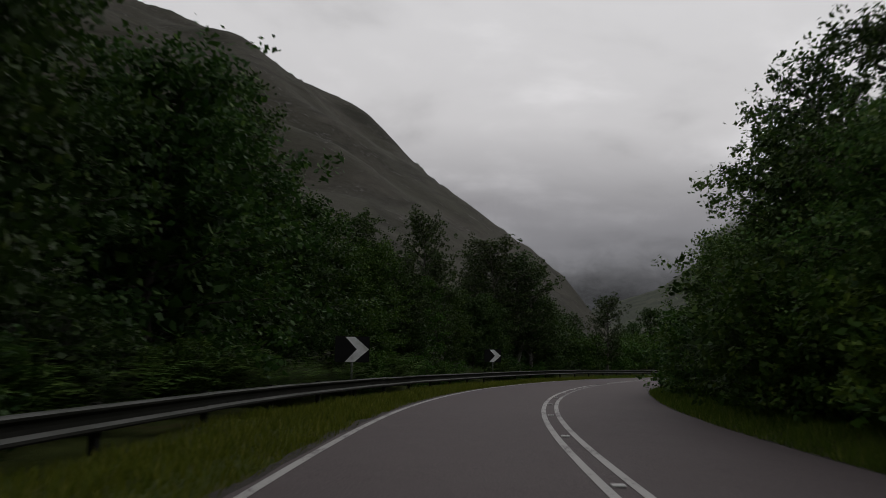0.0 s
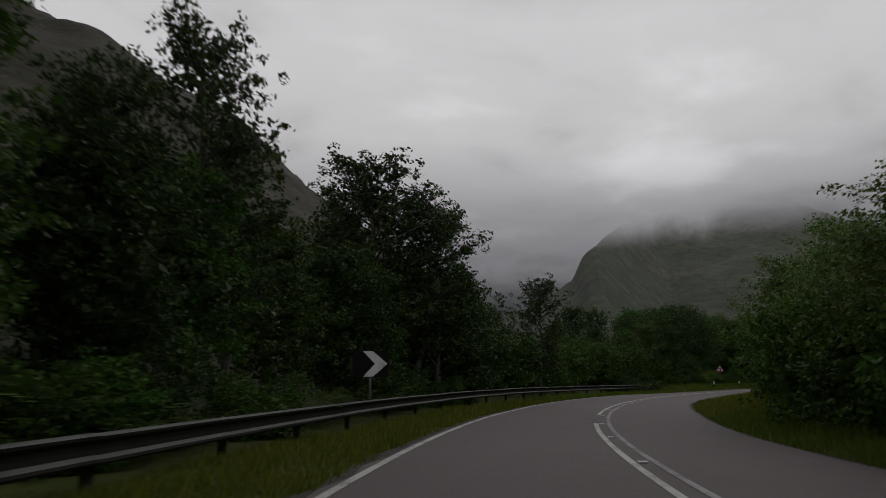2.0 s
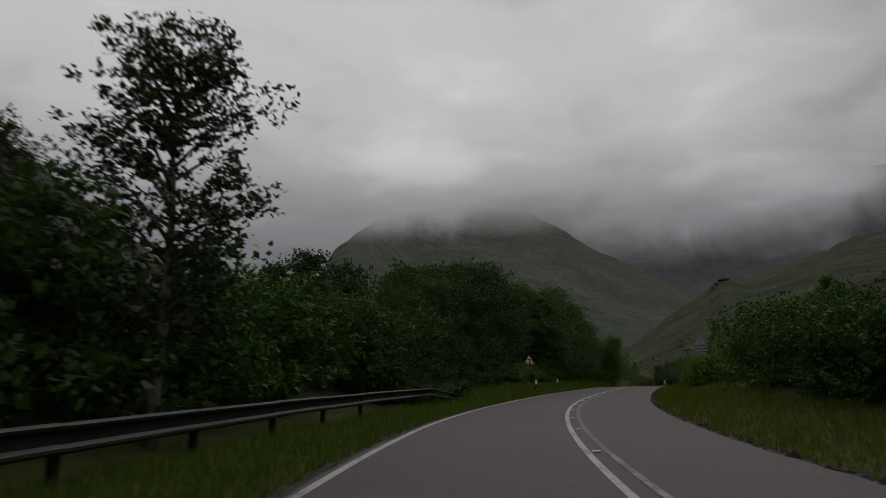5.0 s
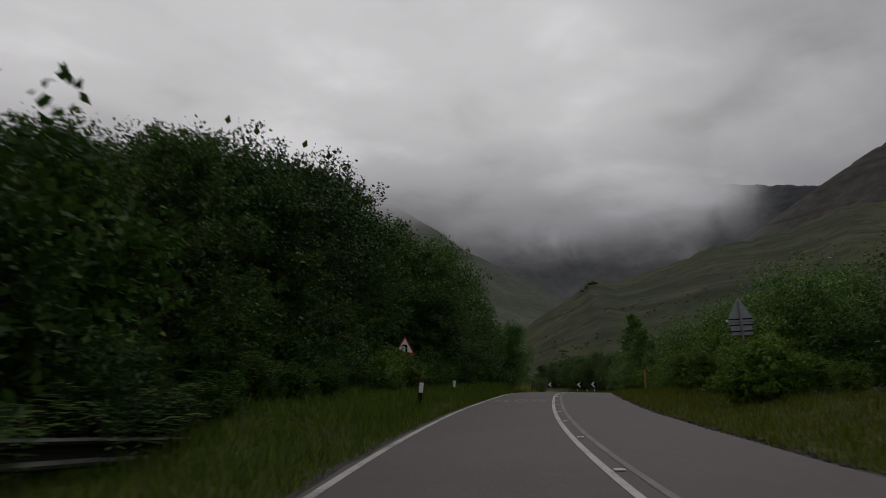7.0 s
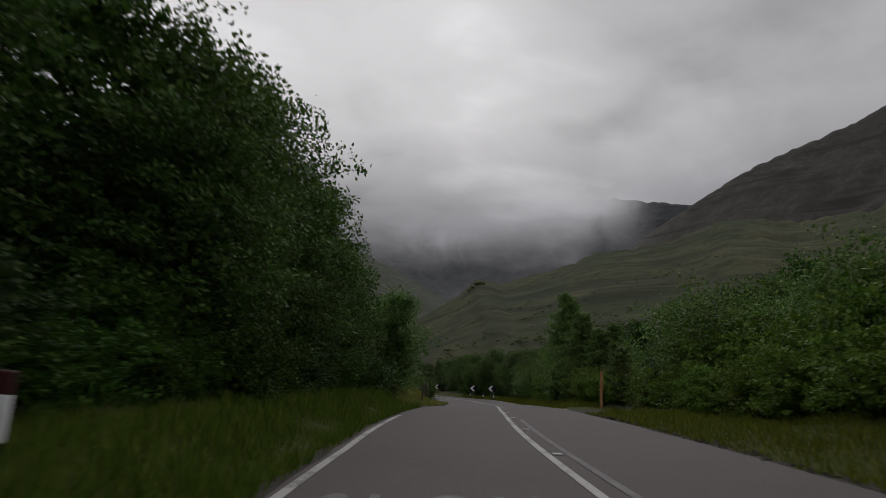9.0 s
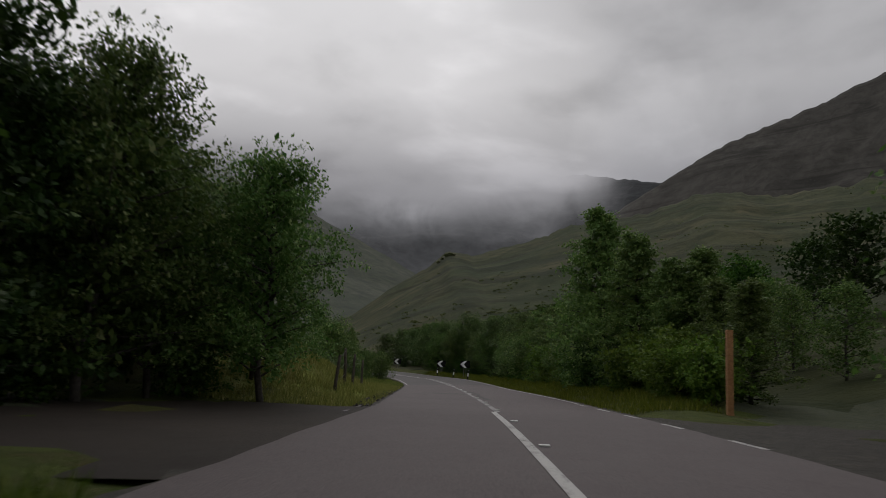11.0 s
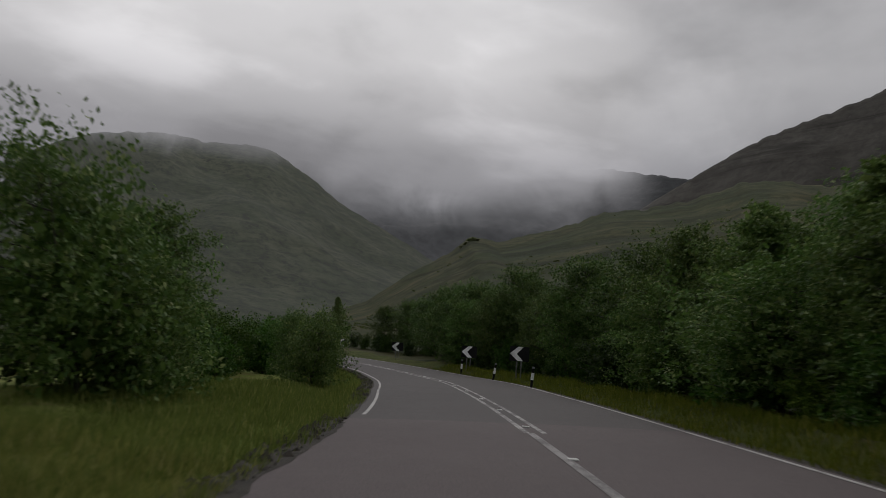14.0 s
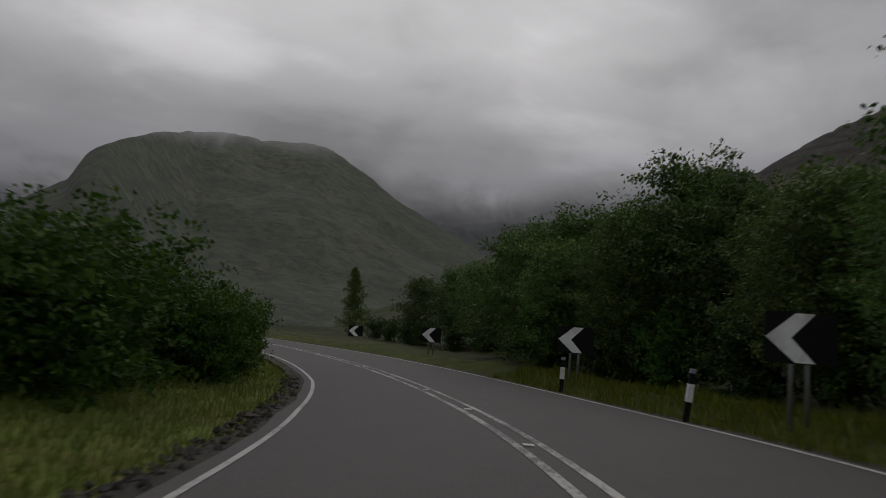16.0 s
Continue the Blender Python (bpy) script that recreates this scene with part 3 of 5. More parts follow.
def build_cloud(label, az0, az1, el0, el1, reach, mat):
    """A sheet of cloud; reach gives its distance at some bearings."""
    az = np.arange(az0, az1 + 0.01, 1.0)
    els = np.linspace(el0, el1, 8)
    verts = []
    for a in az:
        r = float(np.interp(a, *reach))
        verts += [(CENTRE[0] + r * math.sin(radians(a)), CENTRE[1] + r * math.cos(radians(a)), CENTRE[2] + r * math.tan(radians(e))) for e in els]
    w = len(els)
    faces = [(i * w + k, (i + 1) * w + k, (i + 1) * w + k + 1, i * w + k + 1) for i in range(len(az) - 1) for k in range(w - 1)]
    ob = sheet("backdrop_cloud", mesh_from("backdrop_cloud", verts, faces, mat, True))
    ob.visible_shadow = False
    return tagged(ob, label, "cloud", kind="structure")


build_ground()
build_mountain("steep dark craggy mountainside above the woods", [(-60, 30), (-40, 28.5), (-30, 27), (-22, 25.4), (-17, 24.1), (-11.5, 21.9), (-9, 20.7), (-6.3, 19.1), (-2.2, 16), (0.2, 14.1), (3.4, 11.8), (7.9, 8.7), (10.1, 6.6), (11.6, 4.6), (13.5, 2.5), (18, 0.3)],
               1050, 120, -4, HILL_A, 0.95, 0.09, 3.1, 0.2, (1.5, 14.0, 1.2), 2.2)
build_mountain("grey-green rounded mountain with its summit in cloud", [(4, 2), (10, 5.0), (14.8, 6.4), (17.9, 8.4), (18.9, 10.4), (20.3, 11.4), (22.5, 12.6), (25, 13.3), (28, 13.7), (30, 13.4), (33, 13.7), (34.8, 13.6), (36.6, 12.7), (38.4, 11.7), (40.5, 10.2), (42.5, 9.2), (46, 7.5), (52, 4)],
               ((4, 20, 26, 52), (1250, 1300, 2200, 2500)), ((4, 20, 26, 52), (560, 600, 950, 1000)), -8, HILL_B, 1.25, 0.055, 7.7, 0.2)
build_mountain("far mountain wall tinted blue-grey for haze, under low cloud", [(-10, 8), (5, 10.5), (14, 12.0), (20, 12.6), (30, 13.2), (40, 13.2), (46, 13.3), (50, 13.4), (53.5, 13.7), (58, 14.0), (62, 14.1), (67.5, 13.4), (75, 13), (90, 12)],
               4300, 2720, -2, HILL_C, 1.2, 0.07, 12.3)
MOOR = build_mountain("long brown-green moorland slope rising over the valley", [(37, 0.4), (42.6, 2.5), (46, 5.0), (49.0, 6.9), (49.9, 7.7), (51, 7.9), (52, 7.6), (54, 8.1), (57, 9.1), (60, 10.1), (62, 10.4), (65, 10.9), (67.5, 11.7), (69.5, 12.5), (72, 12.4), (74, 12.0), (79, 12.5), (85, 13.2), (110, 14), (140, 12)],
                      650, 125, -7, HILL_D, 1.1, 0.045, 21.4, 0.3, bumps=2.2)
build_mountain("dark smooth hill shoulder against the sky", [(56, 6), (62, 9.8), (65, 11.8), (67.65, 13.45), (70.6, 15.2), (72.5, 16.1), (74.5, 16.8), (76.4, 17.5), (79, 18.3), (81, 19.2), (86, 20.8), (100, 23), (130, 22), (160, 15)],
               1900, 1250, 0, HILL_E, 1.0, 0.05, 33.9, 0.3)
NEAR_DECK = ((-40, 4, 14, 48, 52, 70), (1330, 1330, 760, 760, 1120, 1120))
FAR_DECK = ((-40, 48, 53, 70), (2660, 2660, 1170, 1170))
build_cloud("pale cloud hanging over the summits", -30, 70, 0, 42, NEAR_DECK, cloud_material("cloud_deck_near", 0.198, 0.246, 0.070, 1.0, 0.05))
build_cloud("thin grey mist between the mountains", -30, 70, 0, 42, FAR_DECK, cloud_material("cloud_deck_far", 0.142, 0.226, 0.13, 1.0, 0.06, 1.0))

# ---------------------------------------------------------------- road surface
def ribbon(name, s0, s1, left, right, up, mat, cols=2, step=1.0, ragged=0.0, seed=1):
    """A strip along the road; left and right are distances or functions of s."""
    ss = np.linspace(s0, s1, max(2, int((s1 - s0) / step) + 1))
    rng = np.random.default_rng(seed)
    verts = []
    for s in ss:
        a = left(s) if callable(left) else left
        b = right(s) if callable(right) else right
        a, b = a + rng.normal(0, 1) * ragged, b + rng.normal(0, 1) * ragged
        for k in range(cols):
            l = a + (b - a) * k / (cols - 1)
            verts.append(on_road(s, l, up + 0.05 * max(-0.1, 1 - (l / 4.0) ** 2)))
    faces = [(i * cols + k, i * cols + k + 1, (i + 1) * cols + k + 1, (i + 1) * cols + k) for i in range(len(ss) - 1) for k in range(cols - 1)]
    return mesh_from(name, verts, faces, mat)


def crown(l):
    return 0.05 * (1 - (l / 4.0) ** 2)


road_me = ribbon("road", -29, 299, edge_left, edge_right, 0.0, ASPHALT, 9, 1.0, 0.025)
road_me.materials.append(ASPHALT_NEW)
road_me.polygons.foreach_set("material_index", [1 if k // 8 > 216 else 0 for k in range(len(road_me.polygons))])
road = tagged(sheet("road", road_me), "purple-grey asphalt road with double white lines", "road", kind="structure")
for side, e in ((1, edge_left), (-1, edge_right)):
    for s0, s1 in ((-29, 139.5), (152, 299)) if side > 0 else ((-29, 140), (150, 299)):
        strip = sheet("roadside_edge", ribbon("roadside_edge", s0, s1, lambda s: e(s) - side * 0.1, lambda s: e(s) + side * (0.18 + 0.14 * ease(s, 150, 155)), -0.012, SOIL, 3, 0.6, 0.05, 5))
        tagged(strip, "crumbling dark soil along the asphalt edge", "road edge", kind="structure")

worn = sheet("roadside_edge", ribbon("roadside_edge", 152.5, 187, lambda s: edge_left(s) - 0.06, lambda s: edge_left(s) + 0.36, 0.004, SOIL, 4, 0.5, 0.028, 15))
tagged(worn, "eroded dark soil and grit beside the broken asphalt", "road edge", kind="structure")


def build_clods(stretches, seed):
    """Loose clods and stones lying along the broken edge of the asphalt."""
    rng = np.random.default_rng(seed)
    shape = np.array([(1, 0, 0), (-1, 0, 0), (0, 1, 0), (0, -1, 0), (0, 0, 1), (0, 0, -1)], float)
    skin = ((0, 2, 4), (2, 1, 4), (1, 3, 4), (3, 0, 4), (2, 0, 5), (1, 2, 5), (3, 1, 5), (0, 3, 5))
    verts, faces = [], []
    for s0, s1, edge, l0, l1, count in stretches:
        for s in rng.uniform(s0, s1, count):
            l = edge(s) + l0 + (l1 - l0) * rng.uniform(0, 1) ** 0.8
            at = on_road(s, l)
            z = max(at.z - 0.005, float(ground_height(np.array([at.x]), np.array([at.y]))[0]))
            size = rng.uniform(0.025, 0.075) * (1 + rng.uniform(0, 1) ** 6)
            body = shape * rng.uniform(0.6, 1.3, (6, 3)) * size * np.array([1, 1, 0.7]) + rng.normal(0, 0.15, (6, 3)) * size
            k = len(verts)
            verts += (body + np.array([at.x, at.y, z + size * 0.2])).tolist()
            faces += [(a + k, b + k, c + k) for a, b, c in skin]
    ob = new("loose_clods", mesh_from("loose_clods", verts, faces, SOIL))
    ob.data.materials.append(GRIT)
    ob.data.polygons.foreach_set("material_index", np.repeat(rng.integers(0, 2, len(faces) // 8), 8).astype(np.int32))
    return tagged(ob, "loose dark clods and grey stones along the asphalt edge", "clods", kind="stuff")


build_clods([(152.5, 188, edge_left, 0.0, 0.5, 900), (194, 222, edge_left, 0.05, 0.55, 500), (62, 136, edge_right, -0.35, 0.0, 700)], 61)


def marking(name, label, s0, s1, l, width, mat, parent=None):
    me = ribbon(name, s0, s1, (lambda s: l(s) + width / 2) if callable(l) else l + width / 2, (lambda s: l(s) - width / 2) if callable(l) else l - width / 2, 0.006, mat, 2, 0.5)
    ob = sheet(name, me, road)
    return tagged(ob, label)


def mid_left(s):
    return 0.16 + 0 * s


marking("edge_line", "solid white edge line", -28, 129, lane_left, 0.11, LINE)
marking("edge_line", "solid white edge line", 189, 299, lane_left, 0.085, LINE)
marking("edge_line", "thin white edge line", 157, 299, lambda s: edge_right(s) + 0.17, 0.10, LINE)
marking("centre_line", "solid white centre line", -28, 43.3, mid_left, 0.105, LINE)
marking("centre_line", "solid white centre line", 48.0, 134, mid_left, 0.105, LINE)
marking("centre_line", "solid white centre line", 134, 150, 0.19, 0.12, LINE)
marking("centre_line", "worn white centre line", 150, 186, 0.09, 0.13, LINE_WORN)
marking("centre_line", "chipped white centre line", 186, 299, mid_left, 0.11, LINE_CHIPPED)
marking("centre_line", "solid white centre line", -28, 26, -0.15, 0.105, LINE)
marking("centre_line", "worn white centre line", 26, 70, -0.16, 0.10, LINE_WORN)
marking("centre_line", "faint worn centre line", 70, 128, -0.15, 0.10, LINE_FAINT)
marking("centre_line", "chipped white centre line", 186, 299, -0.15, 0.10, LINE_CHIPPED)
for s in (149.4, 151.8, 154.2, 156.6):
    marking("give_way_dash", "short worn white dash", s, s + 0.6, 3.45, 0.1, LINE_WORN)
for s in (143, 146.4, 149.4, 152.3, 155.2):
    marking("edge_dash", "short white edge dash", s, s + 1.25, edge_right(150) + 0.1, 0.11, LINE)
sheet("tar_patch", ribbon("tar_patch", 43.5, 45.6, 0.40, 0.04, 0.003, PATCH, 2, 0.4, 0.07, 8), road)
sheet("tar_patch", ribbon("tar_patch", 157.5, 169, -0.12, -0.32, 0.004, PATCH, 2, 0.5, 0.03, 9), road)
for k, (s0, s1, a, b) in enumerate(((164.0, 164.7, 2.4, 0.2), (164.6, 165.6, 1.5, 0.5), (165.5, 166.3, 2.1, 1.2))):
    sheet("tar_patch", ribbon("tar_patch", s0, s1, a, b, 0.0025 + 0.0006 * k, PATCH, 2, 0.16, 0.11, 10 + k), road)

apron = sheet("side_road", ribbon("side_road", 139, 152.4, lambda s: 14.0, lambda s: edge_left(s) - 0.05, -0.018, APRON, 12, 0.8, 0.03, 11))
tagged(apron, "worn asphalt mouth of a side road, dark partly from painted tree shade", "side road", kind="structure")
track = sheet("track_mouth", ribbon("track_mouth", 139.5, 150.5, lambda s: edge_right(s) + 0.05, lambda s: -11.5, -0.018, SOIL, 10, 0.8, 0.05, 12))
tagged(track, "bare gravel and soil mouth of a track", "track", kind="structure")

# studs between the centre lines
stud_me = bpy.data.meshes.new("road_stud")
stud_bm = box(bmesh.new(), -0.065, 0.065, -0.05, 0.05, 0.0, 0.02, 0.006)
stud_bm.to_mesh(stud_me)
stud_bm.free()
stud_me.materials.append(CATSEYE)
for s in np.arange(-6.4, 250, 4.5):
    ob = sheet("road_stud", stud_me, road)
    ob.matrix_basis = Matrix.Translation(on_road(s, 0.02, 0.054)) @ pose(0, 0, 0, 0, 0, heading(s))


def road_word(word, s, l, width, length):
    """Letters painted on the road, stretched along it."""
    cu = bpy.data.curves.new("road_lettering", "FONT")
    cu.body, cu.align_x, cu.size = word, "CENTER", 1.0
    cu.space_character = 1.3
    cu.offset = 0.012
    ob = new("road_lettering", cu)
    bpy.context.view_layer.update()
    me = bpy.data.meshes.new_from_object(ob.evaluated_get(bpy.context.evaluated_depsgraph_get()))
    bpy.data.objects.remove(ob)
    xs = [v.co.x for v in me.vertices]
    ys = [v.co.y for v in me.vertices]
    kx, ky = width / (max(xs) - min(xs)), length / (max(ys) - min(ys))
    x0, y0 = (max(xs) + min(xs)) / 2, min(ys)
    for v in me.vertices:
        side, ahead = (v.co.x - x0) * kx, (v.co.y - y0) * ky
        v.co = on_road(s + ahead, l - side, 0.006 + crown(l - side))
    me.materials.clear()
    me.materials.append(LINE_FAINT)
    return tagged(sheet("road_lettering", me, road), "worn white SLOW lettering")


road_word("SLOW", 113.7, 1.5, 2.2, 2.45)

# ---------------------------------------------------------------- roadside furniture
def w_beam():
    """Half-open section of a crash barrier rail: out from the post, and height."""
    return [(0.0, 0.0), (0.080, 0.012), (0.092, 0.030), (0.084, 0.058), (0.022, 0.100), (0.016, 0.155), (0.022, 0.210), (0.084, 0.252), (0.092, 0.280), (0.080, 0.298), (0.0, 0.31)]


def build_barrier(s0, s1, l):
    base = new("crash_barrier")
    tagged(base, "galvanised steel crash barrier along the grass verge", "barrier")
    base.location = on_road(s0, l)
    inv = Matrix.Translation(-base.location)
    step, prof = 3.2, w_beam()
    post_me = bpy.data.meshes.new("post")
    bm = box(bmesh.new(), -0.05, 0.05, -0.055, 0.055, -0.2, 0.66, 0.008)
    bm.to_mesh(post_me)
    bm.free()
    post_me.materials.append(STEEL_SHADED)
    rng = random.Random(5)
    s = s0
    while s < s1 - 0.1:
        e = min(s + step, s1)
        verts, faces = [], []
        sag = rng.uniform(-0.006, 0.006)
        cols = 5
        for k in range(cols):
            u = s + (e + 0.12 - s) * k / (cols - 1)
            lift0 = float(np.interp(u, (0, 20, 30, 45, 60), (0.335, 0.315, 0.35, 0.41, 0.44))) + sag
            drop = -0.45 * max(0.0, (u - (s1 - 6)) / 6)
            for d, h in prof:
                verts.append(inv @ on_road(u, l - 0.07 - d - (0.006 if k == cols - 1 else 0), lift0 + h + drop))
        n = len(prof)
        for k in range(cols - 1):
            for j in range(n - 1):
                faces.append((k * n + j, k * n + j + 1, (k + 1) * n + j + 1, (k + 1) * n + j))
        me = mesh_from("rail", verts, faces, STEEL_SHADED)
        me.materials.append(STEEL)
        # facets turned up take the lighter steel: skylight put into the colour
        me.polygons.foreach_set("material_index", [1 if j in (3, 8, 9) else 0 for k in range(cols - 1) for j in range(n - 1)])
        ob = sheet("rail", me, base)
        solid = ob.modifiers.new("thickness", "SOLIDIFY")
        solid.thickness = 0.004
        post = sheet("post", post_me, base)
        post.matrix_basis = inv @ Matrix.Translation(on_road(s + 0.2, l)) @ pose(0, 0, 0, rng.uniform(-2, 2), rng.uniform(-2, 2), heading(s))
        s = e
    return base


build_barrier(-14, 94, 5.85)


def build_chevron(way, poles, label):
    """Black board with one white chevron, on steel poles; its foot is the origin, its face towards -y."""
    base = new("chevron_sign")
    tagged(base, label, "road sign", "chevron signs")
    f = 1 if way == "left" else -1
    w, h, low = 1.04, 0.78, 1.08
    part("board", slab(rounded([(-w / 2, low), (w / 2, low), (w / 2, low + h), (-w / 2, low + h)], 0.04), 0.012, -0.006), BLACK, base)
    tip = -w / 2 + 0.01
    arrow = [(tip, h / 2), (tip + 0.43, h - 0.015), (tip + 0.72, h - 0.015), (tip + 0.37, h / 2), (tip + 0.72, 0.015), (tip + 0.43, 0.015)]
    part("chevron", slab([(f * x, low + z) for x, z in arrow], 0.004, -0.0105), WHITE, base, "white reflective chevron")
    for x in poles:
        part("pole", cylinder(bmesh.new(), x, 0.045, -0.3, low + h - 0.1, 0.038), POLE, base)
    for z in (low + 0.2, low + h - 0.2):
        part("clip", box(bmesh.new(), -0.3, 0.3, 0.008, 0.03, z - 0.02, z + 0.02, 0.004), STEEL, base)
    return base


right_sign = build_chevron("right", (0.0,), "black board with one white chevron behind the crash barrier")
left_sign = build_chevron("left", (-0.12, 0.12), "black board with one white chevron on twin grey poles")


def face_from(x, y, fx, fy):
    """Turn that makes a sign at x, y face the place fx, fy."""
    return math.degrees(math.atan2(fx - x, -(fy - y)))


def put_sign(ob, x, y, centre, fx, fy, middle, lean=0.0, first=False):
    m = pose(x, y, centre - middle, 0, lean, face_from(x, y, fx, fy))
    if first:
        ob.matrix_basis = m
        return ob
    return copy_thing(ob, m)


put_sign(right_sign, -2.65, 22.2, 1.58, 1, -6, 1.47, 0, True)
put_sign(right_sign, 3.28, 45.65, 1.79, 4, 22, 1.47)
put_sign(left_sign, 128.26, 157.38, -0.08, 92, 130, 1.47, 0, True)
put_sign(left_sign, 134.73, 165.89, -0.26, 98, 134, 1.47, 1)
put_sign(left_sign, 144.1, 181.56, -0.40, 118, 152, 1.47)
put_sign(left_sign, 150.4, 196.0, -0.50, 124, 160, 1.47, -1)


def build_post(style):
    base = new("marker_post")
    if style == "white":
        tagged(base, "white plastic verge marker post with black foot", "marker post", "white marker posts")
        part("body", box(bmesh.new(), -0.055, 0.055, -0.03, 0.03, -0.5, 0.42, 0.01), BLACK, base, "black foot")
        part("upper", box(bmesh.new(), -0.057, 0.057, -0.032, 0.032, 0.42, 0.70, 0.012), WHITE, base)
        part("cap", box(bmesh.new(), -0.058, 0.058, -0.033, 0.033, 0.70, 0.84, 0.012), RED_DULL, base, "dark red reflector cap")
    else:
        tagged(base, "black plastic marker post with a white band", "marker post", "banded marker posts")
        part("body", box(bmesh.new(), -0.055, 0.055, -0.03, 0.03, -0.30, 0.84, 0.012), BLACK, base)
        part("band", box(bmesh.new(), -0.058, 0.058, -0.033, 0.033, 0.26, 0.58, 0.004), WHITE, base, "white reflective band")
        part("cap", box(bmesh.new(), -0.057, 0.057, -0.032, 0.032, 0.76, 0.85, 0.012), SIGN_GREY, base, "grey cap")
    return base


white_post, band_post = build_post("white"), build_post("banded")
for n, (x, y, lean) in enumerate(((41.3, 93.3, 7), (48.08, 99.8, 4))):
    g = 0.45
    m = pose(x, y, g, 0, lean, -46)
    white_post.matrix_basis = m if n == 0 else white_post.matrix_basis
    if n:
        copy_thing(white_post, m)
for n, (x, y, lean) in enumerate(((123.4, 153.35, 4), (128.95, 159.5, 7), (132.99, 165.05, 1), (141.6, 206.0, 3))):
    g = float(ground_height(np.array([x]), np.array([y]))[0])
    m = pose(x, y, g + 0.15, 0, lean, -42)
    band_post.matrix_basis = m if n == 0 else band_post.matrix_basis
    if n:
        copy_thing(band_post, m)


def build_bend_sign():
    base = new("bend_warning_sign")
    tagged(base, "red-bordered triangular bend warning sign on a grey pole", "road sign")
    w, low = 0.92, 1.85
    tri = lambda k, d: rounded([(-w / 2 * k, low + d), (w / 2 * k, low + d), (0, low + d + 0.8 * k)], 0.05 * k)
    part("border", slab(tri(1.0, 0), 0.012, -0.006), RED, base, "red border")
    part("face", slab(tri(0.74, 0.095), 0.004, -0.0105), WHITE, base, "white face")
    bend = [(0.02 + 1.25 * (x - 0.02), 0.10 + 1.22 * (z - 0.13)) for x, z in [(0.025, 0.13), (0.095, 0.13), (0.095, 0.32), (0.085, 0.37), (0.05, 0.40), (0.0, 0.405), (-0.09, 0.40), (-0.10, 0.37), (-0.09, 0.335), (0.0, 0.335), (0.02, 0.32), (0.025, 0.29)]]
    part("symbol", slab([(x, low + z) for x, z in bend], 0.003, -0.014), BLACK, base, "black bend symbol")
    part("pole", cylinder(bmesh.new(), 0, 0.045, -0.3, low + 0.6, 0.04), POLE, base)
    part("clip", box(bmesh.new(), -0.2, 0.2, 0.008, 0.03, low + 0.15, low + 0.19, 0.004), STEEL, base)
    return base


bend = build_bend_sign()
bend.matrix_basis = pose(47.0, 101.8, 0.38, 0, 1.5, face_from(47, 101.8, 34, 84))


def build_sign_back():
    """A warning sign for the other direction, seen from behind."""
    base = new("warning_sign_back")
    tagged(base, "grey back of a triangular road sign with a plate", "road sign")
    w, low = 0.92, 2.05
    part("triangle", slab(rounded([(-w / 2, low), (w / 2, low), (0, low + 0.8)], 0.05), 0.012, -0.006), SIGN_GREY, base)
    part("plate", slab(rounded([(-0.34, low - 0.42), (0.34, low - 0.42), (0.34, low - 0.02), (-0.34, low - 0.02)], 0.03), 0.012, -0.006), SIGN_GREY, base)
    part("pole", cylinder(bmesh.new(), 0, -0.045, -0.6, low + 0.7, 0.035), POLE, base)
    for z in (low + 0.09, low - 0.1, low - 0.3):
        part("rail", box(bmesh.new(), -0.38, 0.38, -0.03, -0.008, z - 0.02, z + 0.02, 0.004), BLACK, base)
    part("tag", box(bmesh.new(), -0.47, -0.40, -0.012, -0.007, low + 0.03, low + 0.08), WHITE, base, "small white tag")
    return base


back = build_sign_back()
bp = stand(108.5, -6.0)
back.matrix_basis = pose(bp.x, bp.y, bp.z + 0.38, 0, -3, heading(108) + 4)

# brown post by the track, and the old fence on the bank
bm = box(bmesh.new(), -0.075, 0.075, -0.075, 0.075, -0.3, 2.1, 0.012)
me = bpy.data.meshes.new("wooden_post")
bm.to_mesh(me)
bm.free()
me.materials.append(POST_WOOD)
wp = new("wooden_post", me)
wpl = stand(151.8, -5.8)
wp.matrix_basis = pose(wpl.x, wpl.y, wpl.z, 0, 0.5, heading(152))
tagged(wp, "square brown stained wooden post beside the track", "post")


def build_fence():
    rng = random.Random(8)
    base = new("wire_fence")
    tagged(base, "old leaning wooden post and wire fence on grass", "fence")
    base.location = stand(160, 5.9)
    inv = Matrix.Translation(-base.location)
    spots = [(156.5, 4.7), (159.0, 4.7), (161.5, 4.7), (167.0, 4.85)]
    tops = []
    for s, l in spots:
        h, p = 1.18 + rng.uniform(-0.08, 0.1), stand(s, l)
        lean = Vector((rng.uniform(-0.06, 0.1), rng.uniform(-0.05, 0.05), 1)).normalized()
        pts = [inv @ (p + lean * (h * k / 4 - 0.25 * (k == 0)) + Vector((rng.uniform(-1, 1), rng.uniform(-1, 1), 0)) * 0.012) for k in range(5)]
        bm = bmesh.new()
        tube(bm, pts, [0.060, 0.058, 0.055, 0.052, 0.048], 7)
        part("post", bm, OLD_WOOD, base)
        tops.append([inv @ (p + lean * (h * f)) for f in (0.3, 0.6, 0.93)])
    for a, b in zip(tops, tops[1:]):
        for p, q in zip(a, b):
            bm = bmesh.new()
            mid = (p + q) / 2 - Vector((0, 0, 0.05))
            tube(bm, [p, mid, q], [0.004] * 3, 4)
            part("wire", bm, WIRE, base)
    return base


build_fence()

